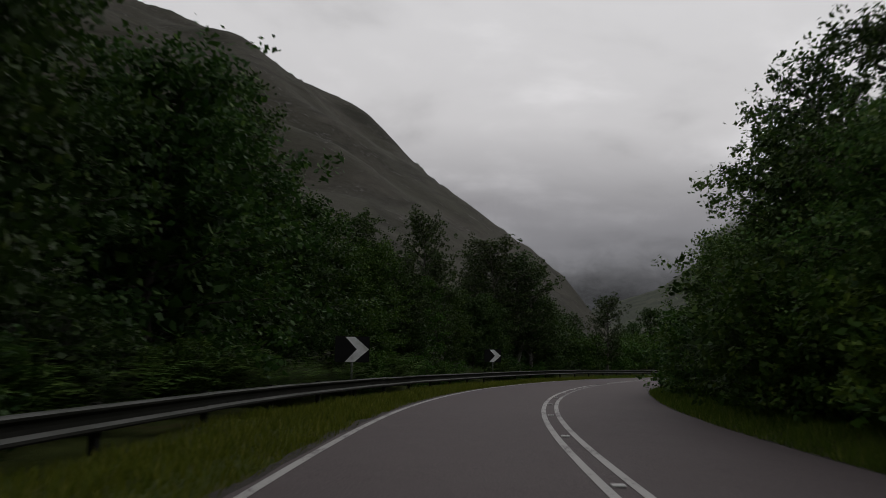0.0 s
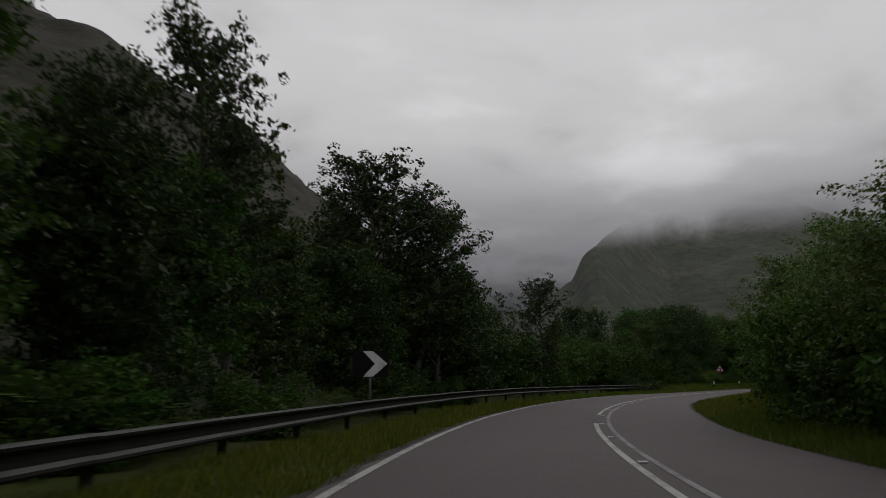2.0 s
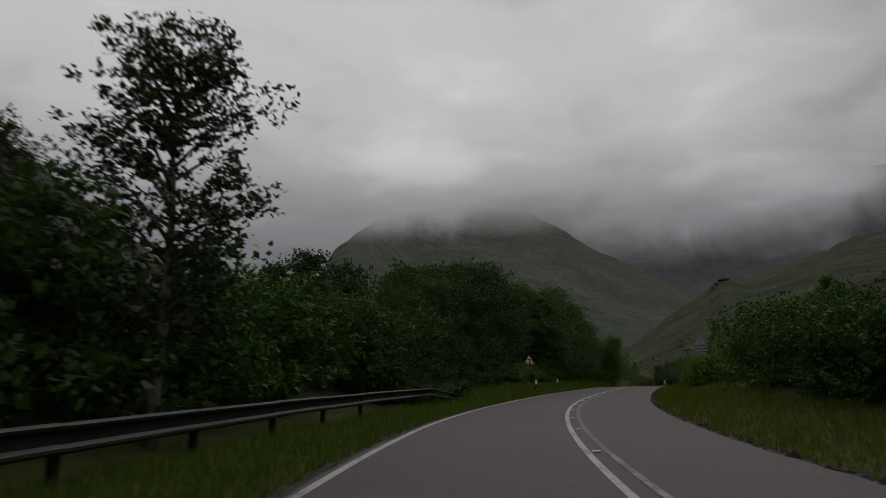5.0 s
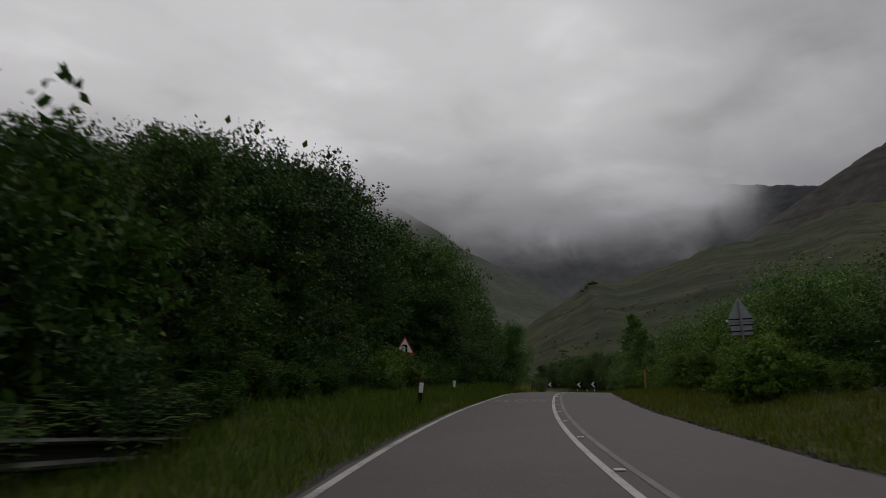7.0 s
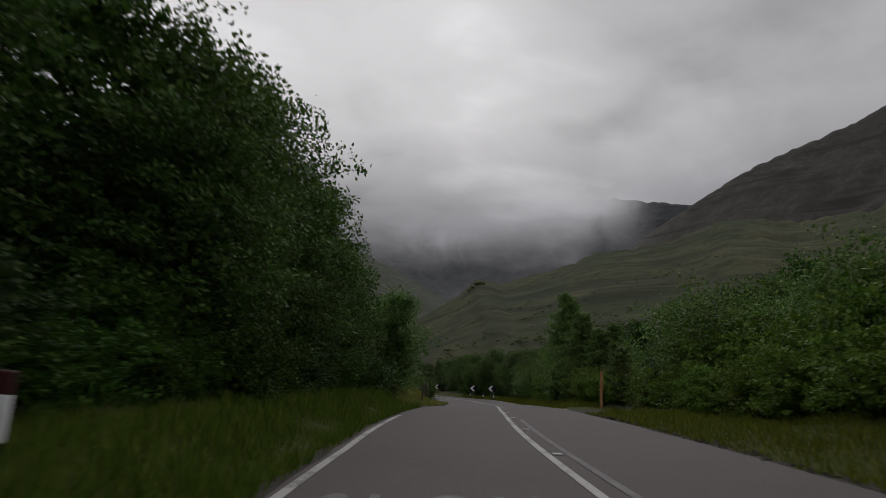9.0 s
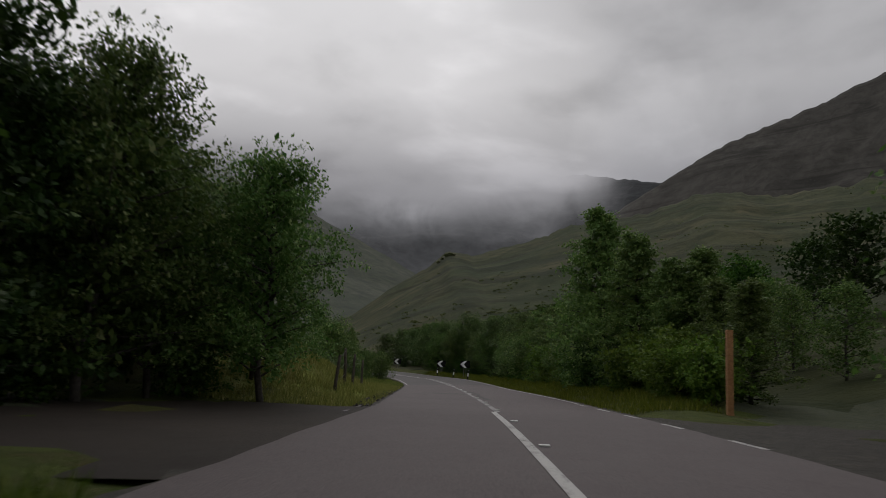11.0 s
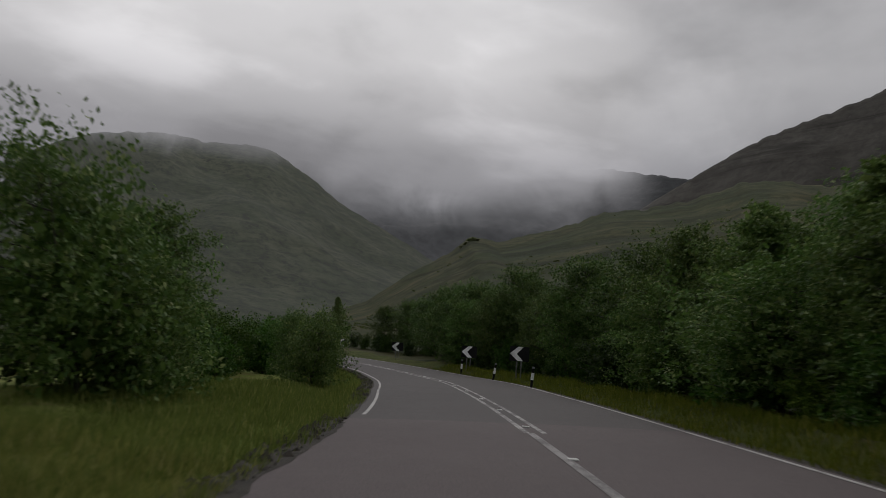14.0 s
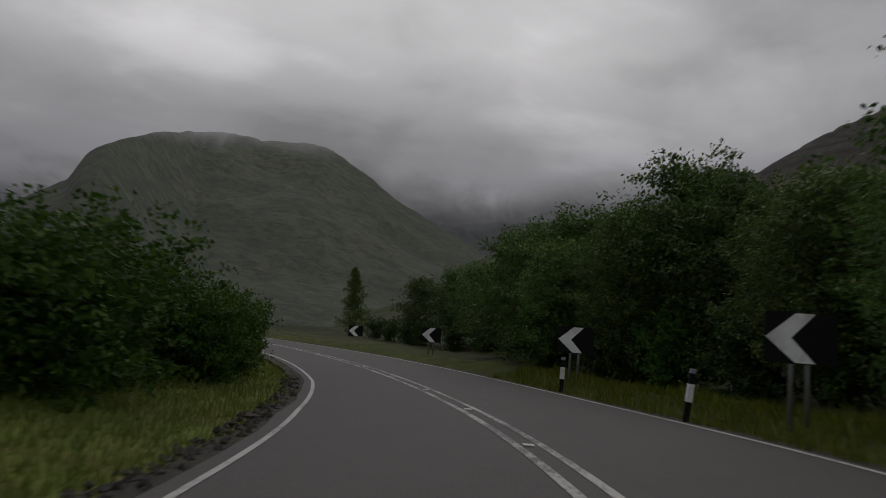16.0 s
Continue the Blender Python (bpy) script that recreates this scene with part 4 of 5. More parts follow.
# ---------------------------------------------------------------- plants
def quads(name, corners, mat):
    """A mesh of loose four-cornered leaves, corners as an array (n, 4, 3)."""
    n = len(corners)
    me = bpy.data.meshes.new(name)
    me.vertices.add(n * 4)
    me.vertices.foreach_set("co", np.ascontiguousarray(corners, dtype=np.float32).ravel())
    me.loops.add(n * 4)
    me.loops.foreach_set("vertex_index", np.arange(n * 4, dtype=np.int32))
    me.polygons.add(n)
    me.polygons.foreach_set("loop_start", np.arange(0, n * 4, 4, dtype=np.int32))
    me.polygons.foreach_set("loop_total", np.full(n, 4, dtype=np.int32))
    me.materials.append(mat)
    me.update(calc_edges=True)
    return me


def units(v):
    return v / np.maximum(np.linalg.norm(v, axis=-1, keepdims=True), 1e-6)


def triangles(name, corners, mat):
    """A mesh of loose pointed leaves, corners as an array (n, 3, 3)."""
    n = len(corners)
    me = bpy.data.meshes.new(name)
    me.vertices.add(n * 3)
    me.vertices.foreach_set("co", np.ascontiguousarray(corners, dtype=np.float32).ravel())
    me.loops.add(n * 3)
    me.loops.foreach_set("vertex_index", np.arange(n * 3, dtype=np.int32))
    me.polygons.add(n)
    me.polygons.foreach_set("loop_start", np.arange(0, n * 3, 3, dtype=np.int32))
    me.polygons.foreach_set("loop_total", np.full(n, 3, dtype=np.int32))
    me.materials.append(mat)
    me.update(calc_edges=True)
    return me


def leaf_corners(centres, outward, size, rng, droop=0.3, narrow=0.8):
    """Pointed leaves round the given places, most hanging outwards."""
    n = len(centres)
    along = units(outward * 0.7 + rng.normal(0, 0.75, (n, 3)) - np.array([0, 0, droop]))
    across = units(np.cross(along, rng.normal(0, 1, (n, 3)) + np.array([0, 0, 1.1])))
    size = size * rng.uniform(0.6, 1.35, (n, 1))
    half = size * narrow * 0.42
    fold = np.cross(along, across) * size * 0.12
    foot = centres - along * size * 0.5
    return np.stack([foot, centres + across * half + fold, centres + along * size * 0.7, centres - across * half + fold], 1)


def grow(seed, height, radius, bare, limbs, leaves, size, style):
    """Trunk and limbs as a bmesh, and the corners of all leaves."""
    rng = np.random.default_rng(seed)
    bm = bmesh.new()
    spots, outs, weights = [], [], []
    stems = 1 if style in ("tree", "airy", "cone") else 5
    for q in range(stems):
        turn = rng.uniform(0, 6.28)
        spread = 0.0 if stems == 1 else radius * 0.55
        top = height * (0.97 if stems == 1 else rng.uniform(0.72, 0.98))
        drift = Vector((math.cos(turn), math.sin(turn), 0)) * spread
        pts = []
        for k in range(8):
            f = k / 7
            sway = Vector((rng.normal(0, 1), rng.normal(0, 1), 0)) * height * 0.012 * (k > 0)
            pts.append(Vector((0, 0, -0.3 if k == 0 else f * top)) + drift * f**0.8 + sway)
        thick = height * (0.017 if stems == 1 else 0.010)
        tube(bm, pts, [thick * (1 - 0.9 * k / 7) + 0.006 for k in range(8)], 6 if stems == 1 else 3)
        for j in range(limbs // stems):
            f = bare + (0.985 - bare) * ((j + rng.uniform(0, 1)) / (limbs // stems))
            u = (f - bare) / (1 - bare)
            k = min(int(f * 7), 6)
            start = pts[k].lerp(pts[k + 1], f * 7 - k)
            a = j * 2.4 + rng.uniform(-0.5, 0.5) + q
            if style == "airy":
                reach = radius * (0.35 + 0.75 * math.sin(math.pi * min(1, u * 0.8 + 0.18))) * rng.uniform(0.6, 1.15)
                lift = 0.85
            elif style == "cone":
                reach = radius * (0.10 + 1.0 * (1 - u) ** 0.8 * min(1.0, 0.45 + 4 * u)) * rng.uniform(0.6, 1.2)
                lift = 0.30
            elif style == "tree":
                reach = radius * (0.25 + 0.85 * math.sin(math.pi * min(1, u * 0.72 + 0.26)) ** 0.8) * rng.uniform(0.65, 1.12)
                lift = 0.38
            else:
                reach = radius * (0.28 + 0.55 * (1 - u) ** 0.6) * rng.uniform(0.6, 1.15)
                lift = 0.30
            way = Vector((math.cos(a), math.sin(a), lift * rng.uniform(0.4, 1.5))).normalized()
            limb = [start]
            for m in range(1, 5):
                bend = Vector((rng.normal(0, 0.09), rng.normal(0, 0.09), rng.normal(0.0, 0.07) - 0.02 * m))
                limb.append(limb[-1] + (way + bend) * reach / 4)
            tube(bm, limb[::2], [thick * 0.36 + 0.003, thick * 0.2 + 0.003, 0.004], 3)
            for m in (2, 3, 4):
                spots.append(limb[m])
                outs.append(way)
                weights.append(0.55 + 0.3 * m)
                for _ in range(3):
                    twig = (way * 0.5 + Vector((rng.normal(0, 0.7), rng.normal(0, 0.7), rng.normal(0.1, 0.5)))).normalized()
                    end = limb[m] + twig * (radius if style != "cone" else reach * 0.9 + 0.15) * rng.uniform(0.16, 0.36)
                    if style == "airy" and m < 4:
                        tube(bm, [limb[m], end], [0.012, 0.004], 3)
                    spots.append(end)
                    outs.append(twig)
                    weights.append(1.25)
        spots.append(pts[-1])
        outs.append(Vector((0, 0, 1)))
        weights.append(1.4)
    spots, outs = np.array([tuple(p) for p in spots]), np.array([tuple(o) for o in outs])
    w = np.array(weights)
    pick = rng.choice(len(spots), leaves, p=w / w.sum())
    blur = radius * (0.05 if style == "airy" else 0.058)
    centres = spots[pick] + rng.normal(0, 1, (leaves, 3)) * np.array([blur, blur, blur * 0.7])
    inner = rng.choice(len(spots), leaves // (40 if style == "airy" else 8))
    deep = spots[inner] * (np.array([0.5, 0.5, 0.95]) if style != "bush" else np.array([0.5, 0.5, 0.75])) + rng.normal(0, radius * 0.10, (len(inner), 3))
    if style == "bush":
        for some in (centres, deep):
            low = some[:, 2] < 0.1
            some[low, 2] = rng.uniform(0.08, height * 0.22, low.sum())
    corners = leaf_corners(centres, outs[pick], size, rng)
    mass = leaf_corners(deep, outs[inner], size * 1.9, rng, 0.1, 0.9)
    return bm, np.concatenate([corners, mass])


def build_plant(name, label, category, group, seed, height, radius, bare, limbs, leaves, size, style, leaf, bark):
    base = new(name)
    tagged(base, label, category, group)
    bm, corners = grow(seed, height, radius, bare, limbs, leaves, size, style)
    part("trunk" if style != "bush" else "woody_stem", bm, bark, base)
    sheet("crown", triangles("crown", corners[:, 1:], leaf) if size > 0.19 else quads("crown", corners, leaf), base)
    return base


class Kind:
    """Some shapes of one kind of plant, set out by copying."""

    def __init__(self, height, shapes):
        self.height, self.shapes, self.used = height, shapes, [False] * len(shapes)

    def put(self, s, l, h, wide=1.0, lean=0.0):
        k = plant_rng.randrange(len(self.shapes))
        p = stand(s, l)
        g = h / self.height
        m = pose(p.x, p.y, p.z, plant_rng.uniform(-3, 3) + lean, plant_rng.uniform(-3, 3), plant_rng.uniform(0, 360)) @ Matrix.Diagonal((g * wide, g * wide, g, 1))
        if self.used[k]:
            copy_thing(self.shapes[k], m).matrix_basis = m
        else:
            self.used[k] = True
            self.shapes[k].matrix_basis = m


plant_rng = random.Random(21)
BROAD = Kind(8.0, [build_plant("broadleaf_tree", "dense dark green broadleaf tree at the roadside", "tree", "roadside broadleaf trees", 100 + i, 8.0, 2.9, 0.10, 44, 7600, 0.20, "tree", m, BARK) for i, m in enumerate((LEAF_DARK, LEAF_MID, LEAF_DARK))])
NEAR = Kind(8.0, [build_plant("leafy_tree", "leafy green tree overhanging the grass verge", "tree", "leafy verge trees", 130 + i, 8.0, 2.9, 0.05, 56, 14000, 0.155, "tree", m, BARK) for i, m in enumerate((LEAF_DARK, LEAF_MID, LEAF_DARK))])
ALDER = Kind(8.0, [build_plant("alder_tree", "mid-green leafy alder rising from the roadside thicket", "tree", "roadside alders", 170 + i, 8.0, 2.9, 0.12, 56, 14000, 0.128, "tree", LEAF_ALDER, BARK) for i in range(2)])
YOUNG = Kind(8.0, [build_plant("young_tree", "tapering mid-green young tree with layered leafy branches", "tree", "young roadside trees", 400 + i, 8.0, 2.3, 0.04, 60, 12500, 0.122, "cone", LEAF_YOUNG, BARK) for i in range(3)])
HEDGE = Kind(8.0, [build_plant("thicket_tree", "mid-green leafy tree in the thicket below the moor", "tree", "thicket trees", 460 + i, 8.0, 2.9, 0.06, 36, 5600, 0.225, "tree", LEAF_ALDER, BARK) for i in range(2)])
OVERHANG = Kind(8.0, [build_plant("overhanging_tree", "large dense green tree overhanging the side road mouth", "tree", "trees by the side road", 480 + i, 8.0, 2.7, 0.10, 64, 20000, 0.11, "tree", LEAF_ALDER, BARK) for i in range(1)])
THORN = Kind(3.4, [build_plant("hawthorn_bush", "rounded mid-green bush with pale leaf tips", "shrub", "hawthorn bushes", 430 + i, 3.4, 2.4, 0.03, 56, 12000, 0.088, "bush", LEAF_ALDER, BARK) for i in range(2)])
# haze over the distance is put into the pale leaf colour of these trees
BROW = Kind(8.0, [build_plant("brow_tree", "wind-shaped tree on the brow of the moor, leaves paled for haze", "tree", "trees on the moor", 590, 8.0, 3.1, 0.05, 34, 2400, 0.42, "tree", LEAF_SCRUB, BARK)])
FAR = Kind(8.0, [build_plant("woodland_tree", "dark leafy tree standing deeper in the wood", "tree", "woodland trees", 145 + i, 8.0, 3.1, 0.12, 34, 2600, 0.38, "tree", m, BARK) for i, m in enumerate((LEAF_DARK, LEAF_MID))])
AIRY = Kind(10.0, [build_plant("birch_tree", "tall airy birch with a sparse open crown", "tree", "birch trees", 160 + i, 10.0, 2.5, 0.16, 46, 9500, 0.14, "airy", LEAF_BIRCH, BIRCH_BARK) for i in range(3)])
WAYSIDE = Kind(8.0, [build_plant("wayside_tree", "tall dense dark green tree leaning over the grass verge", "tree", "tall wayside trees", 500 + i, 8.0, 2.9, 0.08, 64, 18000, 0.124, "tree", LEAF_WAYSIDE, BARK) for i in range(3)])
EDGE = Kind(8.0, [build_plant("wood_edge_tree", "tall dark tree with a high crown over bare stems", "tree", "trees at the edge of the wood", 610 + i, 8.0, 3.0, 0.40, 58, 13000, 0.135, "tree", LEAF_DARK, BARK) for i in range(2)])
ROWAN = Kind(8.0, [build_plant("rowan_tree", "dark green leafy rowan behind the marker posts", "tree", "rowans by the bend", 530 + i, 8.0, 2.9, 0.06, 60, 15000, 0.130, "tree", LEAF_ROWAN, BARK) for i in range(3)])
SAPLING = Kind(3.4, [build_plant("small_tree", "small dark tree with bare pale crooked stems", "tree", "small trees in the undergrowth", 560 + i, 3.4, 1.3, 0.52, 14, 2600, 0.10, "tree", LEAF_WAYSIDE, PALE_BARK) for i in range(2)])
SHRUB = Kind(3.5, [build_plant("green_shrub", "bushy green shrub growing down to the ground", "shrub", "green shrubs", 190 + i, 3.5, 2.1, 0.05, 32, 3400, 0.155, "bush", m, BARK) for i, m in enumerate((LEAF_MID, LEAF_DARK, LEAF_MID))])
FRESH = Kind(3.0, [build_plant("light_green_shrub", "light yellowish green young shrub in the roadside thicket", "shrub", "light green shrubs", 220 + i, 3.0, 1.9, 0.04, 30, 4000, 0.148, "bush", LEAF_LIGHT, BARK) for i in range(2)])
GORSE = Kind(3.4, [build_plant("dark_bush", "dense dark evergreen bush beside the bend", "shrub", "dark bushes", 250 + i, 3.4, 2.4, 0.02, 50, 10000, 0.12, "bush", LEAF_MID, BARK) for i in range(2)])


def put_at(kind, spot, h, wide):
    """A plant of this kind on a spot of the hills."""
    k = plant_rng.randrange(len(kind.shapes))
    g = h / kind.height
    m = pose(spot[0], spot[1], spot[2] - 0.3, 0, 0, plant_rng.uniform(0, 360)) @ Matrix.Diagonal((g * wide, g * wide, g, 1))
    if kind.used[k]:
        copy_thing(kind.shapes[k], m).matrix_basis = m
    else:
        kind.used[k] = True
        kind.shapes[k].matrix_basis = m


def row(kind, s0, s1, gap, l0, l1, h0, h1, wide=1.0):
    s = s0
    while s < s1:
        f = (s - s0) / max(s1 - s0, 0.1)
        kind.put(s + plant_rng.uniform(-0.3, 0.3) * gap, plant_rng.uniform(l0, l1), (h0 + (h1 - h0) * f) * plant_rng.uniform(0.86, 1.14), wide * plant_rng.uniform(0.9, 1.12))
        s += gap


# wood on the outer side of the long bend
row(NEAR, -8, 20, 3.8, 8.8, 9.6, 8.0, 7.0)
row(FAR, -6, 26, 4.4, 12.5, 15.0, 7.5, 6.0)
row(FAR, -4, 46, 6.5, 18.0, 23.0, 6.5, 5.0)
row(NEAR, 21, 46, 3.6, 8.7, 9.6, 6.2, 4.3)
AIRY.put(19.0, 9.6, 8.17)
AIRY.put(27.5, 10.2, 6.0)
AIRY.put(30.5, 9.2, 6.8)
AIRY.put(36.0, 10.2, 5.4)
AIRY.put(39.0, 9.1, 8.6, 0.9)
AIRY.put(40.6, 8.8, 6.6, 1.0)
AIRY.put(35.2, 8.8, 6.2, 1.0)
row(FAR, 27, 48, 4.5, 12.5, 15.0, 4.8, 4.2)
NEAR.put(60.5, 9.0, 5.4)
NEAR.put(63.8, 9.2, 4.6)
row(NEAR, 47, 53, 3.0, 8.8, 9.6, 4.4, 5.6)
NEAR.put(56.8, 8.0, 6.4)
for s, l, h in ((54.8, 7.5, 8.8), (50.6, 9.9, 6.2), (51.6, 8.8, 9.6), (54.2, 8.2, 9.0), (53.0, 10.8, 8.2)):
    AIRY.put(s, l, h, 1.15)
row(BROAD, 50, 58, 2.8, 8.4, 10.5, 5.44, 4.25)
row(SHRUB, 56, 73, 2.2, 8.2, 9.0, 3.4, 3.6)
row(SHRUB, 74, 98, 2.4, 8.0, 9.2, 3.6, 3.7)
row(FAR, 86, 100, 5.0, 12.0, 15.0, 3.0, 3.6)
AIRY.put(71.4, 7.6, 7.7, 1.1)
AIRY.put(71.0, 10.6, 4.6, 0.9)
row(BROAD, 84, 100, 3.4, 9.0, 10.6, 3.23, 4.6)
row(WAYSIDE, 97, 104, 3.0, 8.8, 9.4, 4.4, 5.2)
row(EDGE, 103.5, 115, 2.4, 9.0, 9.6, 5.5, 7.3, 1.0)
row(EDGE, 103, 117, 3.4, 11.0, 12.4, 5.4, 6.4, 1.1)
row(WAYSIDE, 115.5, 122, 2.9, 9.2, 9.5, 6.4, 7.6, 0.95)
row(WAYSIDE, 123.5, 139, 2.8, 7.9, 8.5, 8.0, 7.6, 0.95)
row(WAYSIDE, 121, 139, 4.0, 5.9, 6.4, 4.4, 4.2)
for s, l, h in ((101.5, 8.3, 2.7), (104.8, 7.9, 3.2), (107.2, 8.3, 3.4), (109.0, 7.7, 3.0)):
    SAPLING.put(s, l, h)
row(FAR, 104, 138, 4.2, 12.0, 14.0, 5.0, 5.2)
row(FAR, 100, 138, 7.0, 17.0, 20.0, 5.4, 5.4)
# undergrowth in front of it
row(SHRUB, -8, 18, 2.4, 7.1, 7.7, 1.6, 1.5, 1.1)
row(SHRUB, 26.5, 41, 2.4, 7.2, 7.7, 1.4, 1.4, 1.1)
row(SHRUB, 49, 60, 2.4, 7.1, 7.7, 1.5, 1.5, 1.1)
row(SHRUB, 88, 110, 2.4, 6.6, 7.4, 1.5, 1.6)
for s, l in ((104.0, 7.4), (105.5, 6.9), (107.0, 7.3)):
    FRESH.put(s, l, 0.93, 1.0)
row(SHRUB, 98, 117, 2.4, 7.4, 8.2, 1.9, 1.7)
row(FRESH, 106.5, 110.5, 1.5, 5.6, 6.2, 1.2, 1.5, 1.1)
row(SHRUB, 94, 111, 1.6, 5.5, 6.0, 0.8, 1.1, 1.2)
row(SHRUB, 110.5, 139, 1.4, 4.9, 5.4, 0.9, 1.4, 1.1)
for s, l in ((111.8, 5.6), (113.5, 5.9)):
    SHRUB.put(s, l, 1.0, 1.0)
row(SHRUB, 117, 139, 2.3, 6.0, 6.8, 1.6, 1.7)
# inner side of the bend
row(BROAD, -6, 10, 3.0, -6.8, -7.4, 5.27, 5.44)
row(WAYSIDE, 9, 22, 2.8, -6.8, -7.4, 6.8, 6.2)
AIRY.put(19.5, -7.2, 8.6, 1.1)
AIRY.put(15.5, -7.8, 7.8, 1.1)
row(WAYSIDE, 23, 34, 2.9, -6.6, -7.2, 5.4, 5.1)
row(SHRUB, -6, 46, 2.0, -5.1, -5.6, 3.2, 2.8)
row(FRESH, 4, 40, 3.6, -5.3, -5.9, 2.17, 1.86)
row(ALDER, 36, 44, 3.0, -6.6, -7.2, 5.0, 4.8)
row(ALDER, 46, 54, 3.0, -6.6, -7.2, 4.5, 4.6)
row(BROAD, 33, 50, 3.4, -7.4, -8.4, 4.17, 3.4)
row(FAR, 0, 60, 6.0, -11.0, -15.0, 5.0, 4.2)
row(SHRUB, 48, 78, 2.4, -8.0, -9.4, 2.9, 3.1)
row(FAR, 52, 84, 4.8, -12.0, -15.0, 4.0, 3.8)
row(SHRUB, 64, 92, 4.4, -7.0, -8.0, 2.4, 2.8)
row(SHRUB, 66, 94, 3.2, -7.4, -8.6, 2.3, 2.8)
row(YOUNG, 74, 100, 4.6, -10.0, -12.5, 4.4, 4.8)
row(GORSE, 66, 98, 4.1, -7.8, -9.0, 2.6, 3.2)
row(SHRUB, 80, 112, 2.3, -9.0, -10.6, 3.0, 2.6)
row(AIRY, 66, 98, 9.0, -13.0, -18.0, 4.75, 4.37)
for s, l in ((106.4, -5.9), (107.3, -5.4), (108.0, -6.7)):
    FRESH.put(s, l, 2.0, 0.9)
# thicket below the moor
row(FRESH, 104, 112, 1.9, -6.8, -7.6, 0.99, 1.24)
row(FRESH, 112, 143, 1.8, -6.1, -7.1, 1.43, 1.74)
row(FRESH, 112, 143, 1.9, -8.0, -10.0, 2.7, 3.3)
row(THORN, 113, 146, 3.6, -9.6, -11.6, 3.9, 4.6)
row(HEDGE, 112, 146, 3.0, -12.0, -15.0, 4.6, 5.2)
row(SHRUB, 112, 150, 4.2, -18.0, -26.0, 3.2, 3.6)
row(HEDGE, 140, 152, 3.2, -12.5, -15.0, 3.68, 4.16)
row(YOUNG, 154.5, 160, 2.7, -7.2, -8.0, 4.2, 4.8, 1.2)
row(FRESH, 153.2, 161, 1.7, -5.7, -6.4, 2.0, 2.4)
YOUNG.put(166.8, -6.0, 8.7, 1.0)
YOUNG.put(162.8, -6.6, 6.6, 1.1)
YOUNG.put(167.6, -6.8, 6.0, 1.2)
YOUNG.put(160.6, -7.2, 5.0, 1.2)
row(SHRUB, 160, 172, 2.1, -5.6, -6.2, 1.9, 2.4)
FRESH.put(171.0, -6.3, 1.98, 1.1)
FRESH.put(174.0, -6.2, 1.67, 1.1)
YOUNG.put(185.0, -8.8, 6.9, 0.85)
FRESH.put(181.5, -6.6, 2.7, 1.1)
FRESH.put(179.2, -6.4, 2.2, 1.1)
row(ALDER, 169, 201, 4.2, -7.5, -8.6, 4.4, 5.6)
row(YOUNG, 172, 200, 5.6, -7.2, -8.4, 4.6, 5.8, 1.2)
row(THORN, 175, 200, 5.4, -6.6, -7.2, 2.8, 3.2)
row(ROWAN, 202, 236, 3.3, -8.0, -9.2, 5.3, 6.9)
row(ALDER, 204, 234, 6.0, -7.0, -7.6, 4.2, 5.6, 0.9)
row(SHRUB, 176, 203, 5.2, -5.8, -6.4, 1.7, 2.2)
row(FRESH, 178, 203, 5.2, -5.8, -6.4, 1.12, 1.36)
row(SHRUB, 204, 230, 2.5, -7.2, -7.8, 2.0, 2.4)
row(HEDGE, 160, 228, 4.4, -11.5, -14.5, 3.84, 4.64)
row(FAR, 160, 232, 5.6, -18.0, -25.0, 5.2, 5.6)
row(ROWAN, 234, 254, 3.0, -13.0, -15.0, 5.4, 4.6)
row(SHRUB, 236, 256, 2.4, -11.6, -12.6, 1.6, 1.8)
YOUNG.put(259, -13.0, 6.2, 0.75)
# a clump on the brow of the moor
for k in range(5):
    put_at(BROW, MOOR[41 + k, 58], 1.9 + (k * 5 % 4) * 0.25, 2.6)
# round the side road, the bank and the last bend
NEAR.put(138.5, 9.4, 8.2)
OVERHANG.put(152.4, 6.0, 6.4, 0.86)
OVERHANG.put(149.2, 9.2, 8.2, 0.85)
NEAR.put(146.0, 11.0, 8.0, 0.9)
OVERHANG.put(155.2, 7.0, 5.4, 0.9)
ALDER.put(151.5, 8.6, 6.0, 0.9)
ALDER.put(154.5, 9.4, 5.6, 0.9)
row(NEAR, 146, 156, 3.0, 10.5, 12.0, 7.8, 6.5)
row(BROAD, 140, 154, 3.6, 15.5, 18.5, 6.46, 4.6)
SHRUB.put(152.5, 8.0, 2.0)
SHRUB.put(149.0, 10.0, 2.2)
THORN.put(187.0, 8.2, 4.5, 0.80)
THORN.put(188.6, 7.6, 2.6, 0.8)
THORN.put(189.6, 8.8, 3.6, 0.9)
THORN.put(197.6, 5.5, 2.6, 0.75)
ROWAN.put(199.2, 6.6, 2.5, 0.6)
THORN.put(183.5, 10.6, 3.2, 1.0)
SHRUB.put(188.5, 9.6, 2.6)
SHRUB.put(181.0, 12.5, 2.8)
ALDER.put(191.5, 8.8, 4.2, 0.9)
row(SHRUB, 193, 202, 2.6, 8.5, 10.5, 1.8, 2.0)
row(HEDGE, 196, 232, 5.0, 16.0, 24.0, 2.72, 3.36)
row(SHRUB, 192, 240, 4.2, 26.0, 38.0, 2.8, 3.2)
row(GORSE, 210, 224, 2.4, 6.4, 8.2, 2.52, 2.61)
for s, l in ((218.5, 5.4), (221.5, 5.0), (224.5, 4.9)):
    GORSE.put(s, l, 2.2, 0.8)
GORSE.put(207.6, 8.4, 2.4, 1.0)
GORSE.put(208.5, 11.0, 2.7, 1.0)
